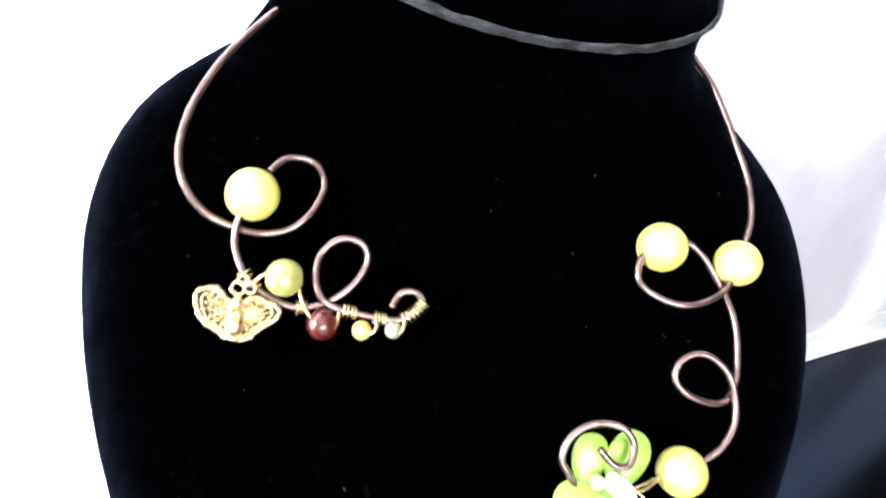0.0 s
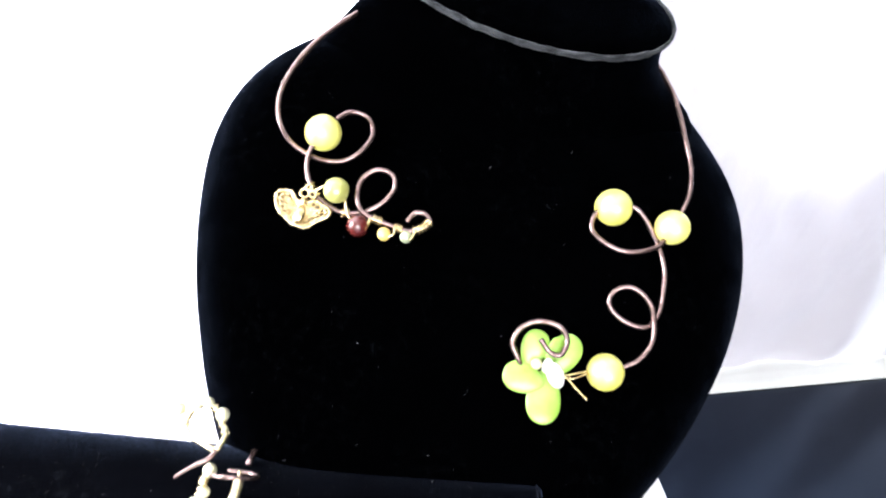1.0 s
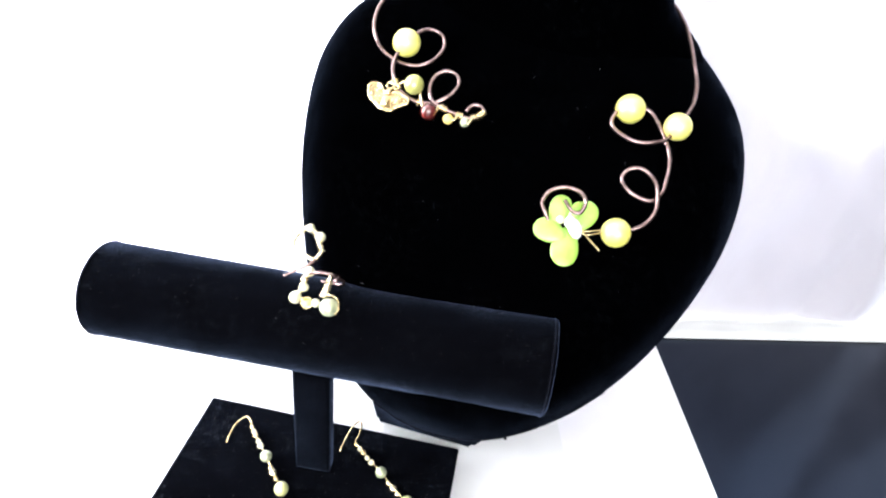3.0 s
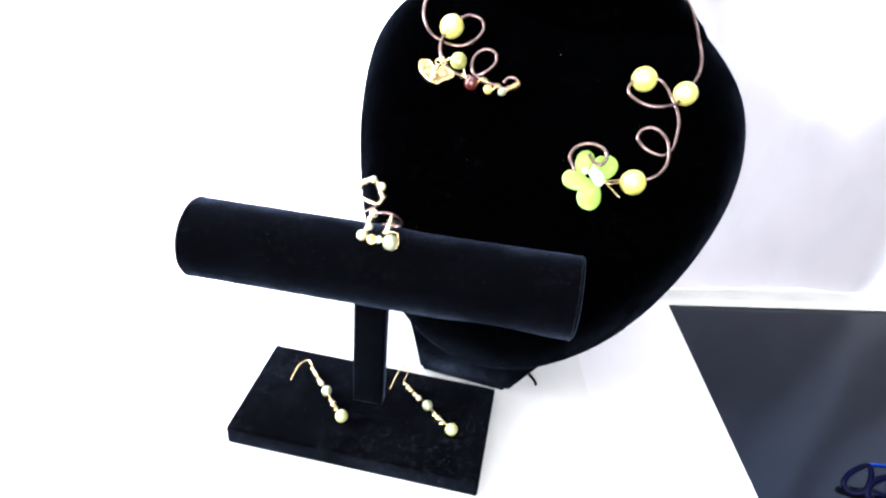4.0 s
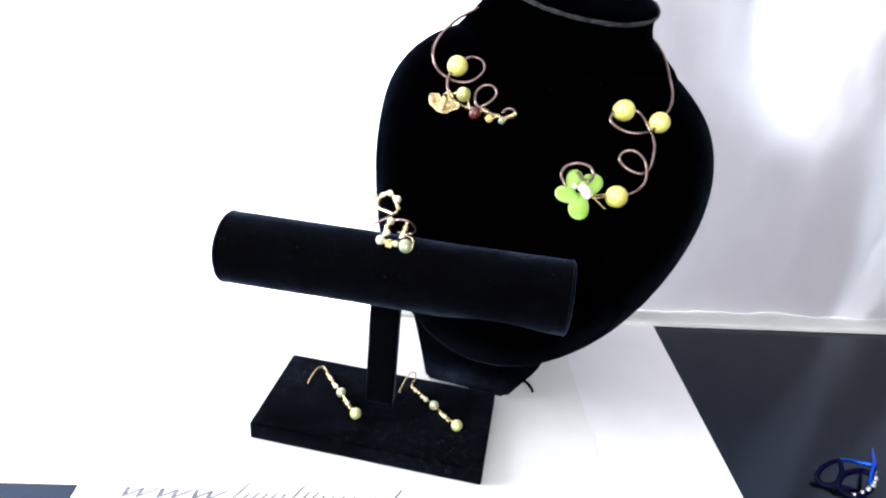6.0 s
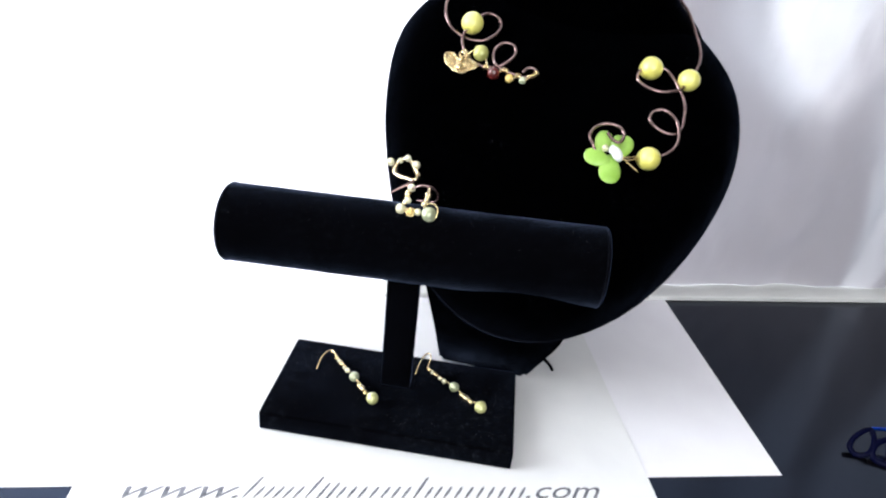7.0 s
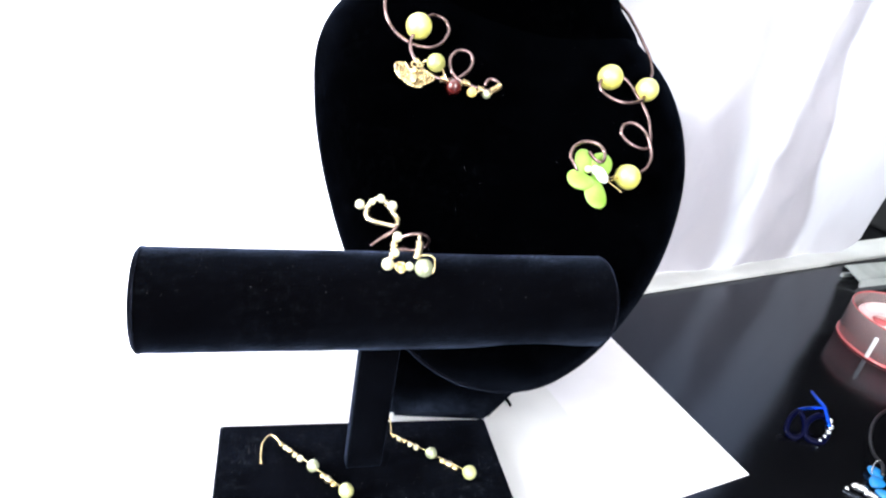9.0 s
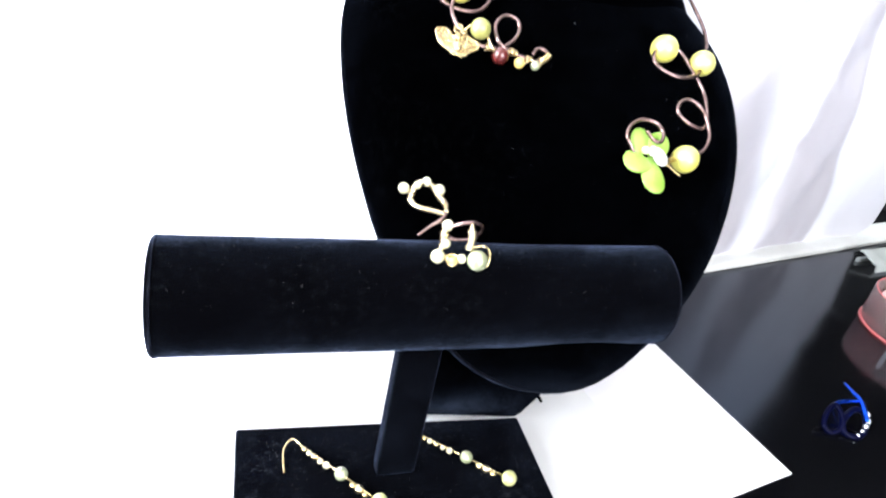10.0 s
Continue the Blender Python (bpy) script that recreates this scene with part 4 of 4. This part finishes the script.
for x, y, z, r in ((0.3112, 0.0299, 0.0108, 1.2), (0.3098, 0.0243, 0.0098, 1.6), (0.3070, 0.0199, 0.0078, 1.7), (0.3034, 0.0167, 0.0056, 1.3), (0.2990, 0.0145, 0.0036, 1.0), (0.2932, 0.0122, 0.0022, 0.9)):
    part("rhinestone", faceted(ring_at([(x, y, z)])[0], (r / 800, r / 800, r / 800), Matrix.Identity(4)), STRASS, blue, smooth=False)


def petal_at(at, turn):
    """A flat drop-shaped bead lying on the table."""
    bm = bmesh.new()
    bmesh.ops.create_uvsphere(bm, u_segments=20, v_segments=14, radius=1)
    for q in bm.verts:
        q.co = Vector((q.co.x * 0.0062, q.co.y * 0.0042 * (1 + 0.3 * q.co.x), q.co.z * 0.0022))
    bm.transform(Matrix.Translation((at[0], at[1], TOP + 0.0024)) @ pose(0, 0, 0, 0, 0, turn))
    return bm


charm = thing("blue_flower_necklace", (0.30, -0.02, TOP), "azure petal and silver leaf jewel with black wire on the table", "necklace")
part("silver_leaf", ball((0.2885, -0.0200, TOP + 0.003), 0.0030, 16, (1.7, 0.75, 0.8), pose(0, 0, 0, 0, 0, -32)), SILVER, charm)
part("silver_leaf", ball((0.2915, -0.0255, TOP + 0.0026), 0.0026, 16, (1.8, 0.7, 0.8), pose(0, 0, 0, 0, 0, -50)), SILVER, charm)
part("silver_bead", ball((0.2815, -0.0180, TOP + 0.0013), 0.0013, 12), SILVER, charm)
part("petal", petal_at((0.3045, -0.0170), 20), AZURE, charm)
part("petal", petal_at((0.3110, -0.0105), 65), AZURE, charm)
part("petal", petal_at((0.3020, -0.0265), -40), AZURE, charm)
part("wire", tube([(0.311, -0.014, 0.004), (0.3185, -0.0065, 0.004), (0.3225, 0.0035, 0.003), (0.334, 0.017, 0.0025), (0.3535, 0.0318, 0.002), (0.3757, 0.0419, 0.001), (0.395, 0.044, 0.0004)], 0.0011, 10), BLACK, charm, "black wire")
part("silver_wire", tube([(0.304, -0.012, 0.004), (0.3115, -0.0065, 0.006), (0.3165, -0.0055, 0.007)], 0.0004, 8), SILVER, charm)

box = thing("acrylic_box", (0.4605, 0.1142, TOP), "round clear pink acrylic box with red rims on the table", "box")


def cup(c, profile, n=64):
    return loft([[Vector((c[0] + r * math.cos(a), c[1] + r * math.sin(a), c[2] + z)) for a in (2 * math.pi * k / n for k in range(n))] for r, z in profile], True, True)


CUP = (0.4605, 0.1142, TOP)
part("wall", cup(CUP, [(0.0435, 0.0012), (0.0440, 0.028), (0.0436, 0.0295), (0.0423, 0.0295), (0.0412, 0.0025), (0.0010, 0.0025)]), ACRYLIC, box)
part("rim", tube([(CUP[0] + 0.0437 * math.cos(a), CUP[1] + 0.0437 * math.sin(a), CUP[2] + 0.0011) for a in (2 * math.pi * k / 48 for k in range(48))], 0.0012, 8, True, 2), RED, box, "red lower rim")
part("rim", tube([(CUP[0] + 0.0431 * math.cos(a), CUP[1] + 0.0431 * math.sin(a), CUP[2] + 0.0295) for a in (2 * math.pi * k / 48 for k in range(48))], 0.0006, 8, True, 2), RED, box, "red upper rim")
part("inner_cup", cup((CUP[0], CUP[1], CUP[2] + 0.003), [(0.033, 0.0), (0.0365, 0.002), (0.0365, 0.0195), (0.0355, 0.0205), (0.0335, 0.0205), (0.0325, 0.0175), (0.020, 0.0165), (0.018, 0.0178), (0.016, 0.0165), (0.001, 0.0165)]), DISC, box, "pale pink inner cup")
part("inner_mark", cup((CUP[0] - 0.012, CUP[1] + 0.010, CUP[2] + 0.0200), [(0.009, 0.0), (0.009, 0.0010), (0.001, 0.0012)], 24), RED, box, "red mark on the cup")

# An added pale tab stands in for the window's glint on the wall.
part("glint_tab", block((0.0032, 0.0018, 0.019), pose(CUP[0] + 0.0447 * math.cos(radians(196)), CUP[1] + 0.0447 * math.sin(radians(196)), TOP + 0.0015, 0, 0, 106), 0.0007), GLINT, box, "pale frosted tab in place of a window glint")

rail = thing("metal_rail", (0.57, 0.235, TOP), "grey metal channel rail lying on the table", "rail")
RX, RY = Vector((0.985, 0.17, 0)), Vector((-0.17, 0.985, 0))
profile = [(-0.010, 0.0), (-0.008, 0.007), (-0.004, 0.0075), (0.010, 0.0125), (0.013, 0.0125), (0.013, 0.0112), (0.010, 0.0112), (-0.004, 0.0060), (-0.007, 0.0056), (-0.0085, 0.0)]
part("channel", loft([[Vector((0.520, 0.222, TOP)) + RX * s + RY * y + Vector((0, 0, z)) for y, z in profile] for s in (0.0, 0.1, 0.2)]), STEEL, rail, smooth=False)
part("edge_strip", block((0.2, 0.003, 0.004), Matrix.Translation(Vector((0.520, 0.222, TOP)) + RX * 0.1 + RY * 0.0112) @ pose(0, 0, 0, 0, 0, 9.8), 0.0005), STEEL, rail, smooth=False)
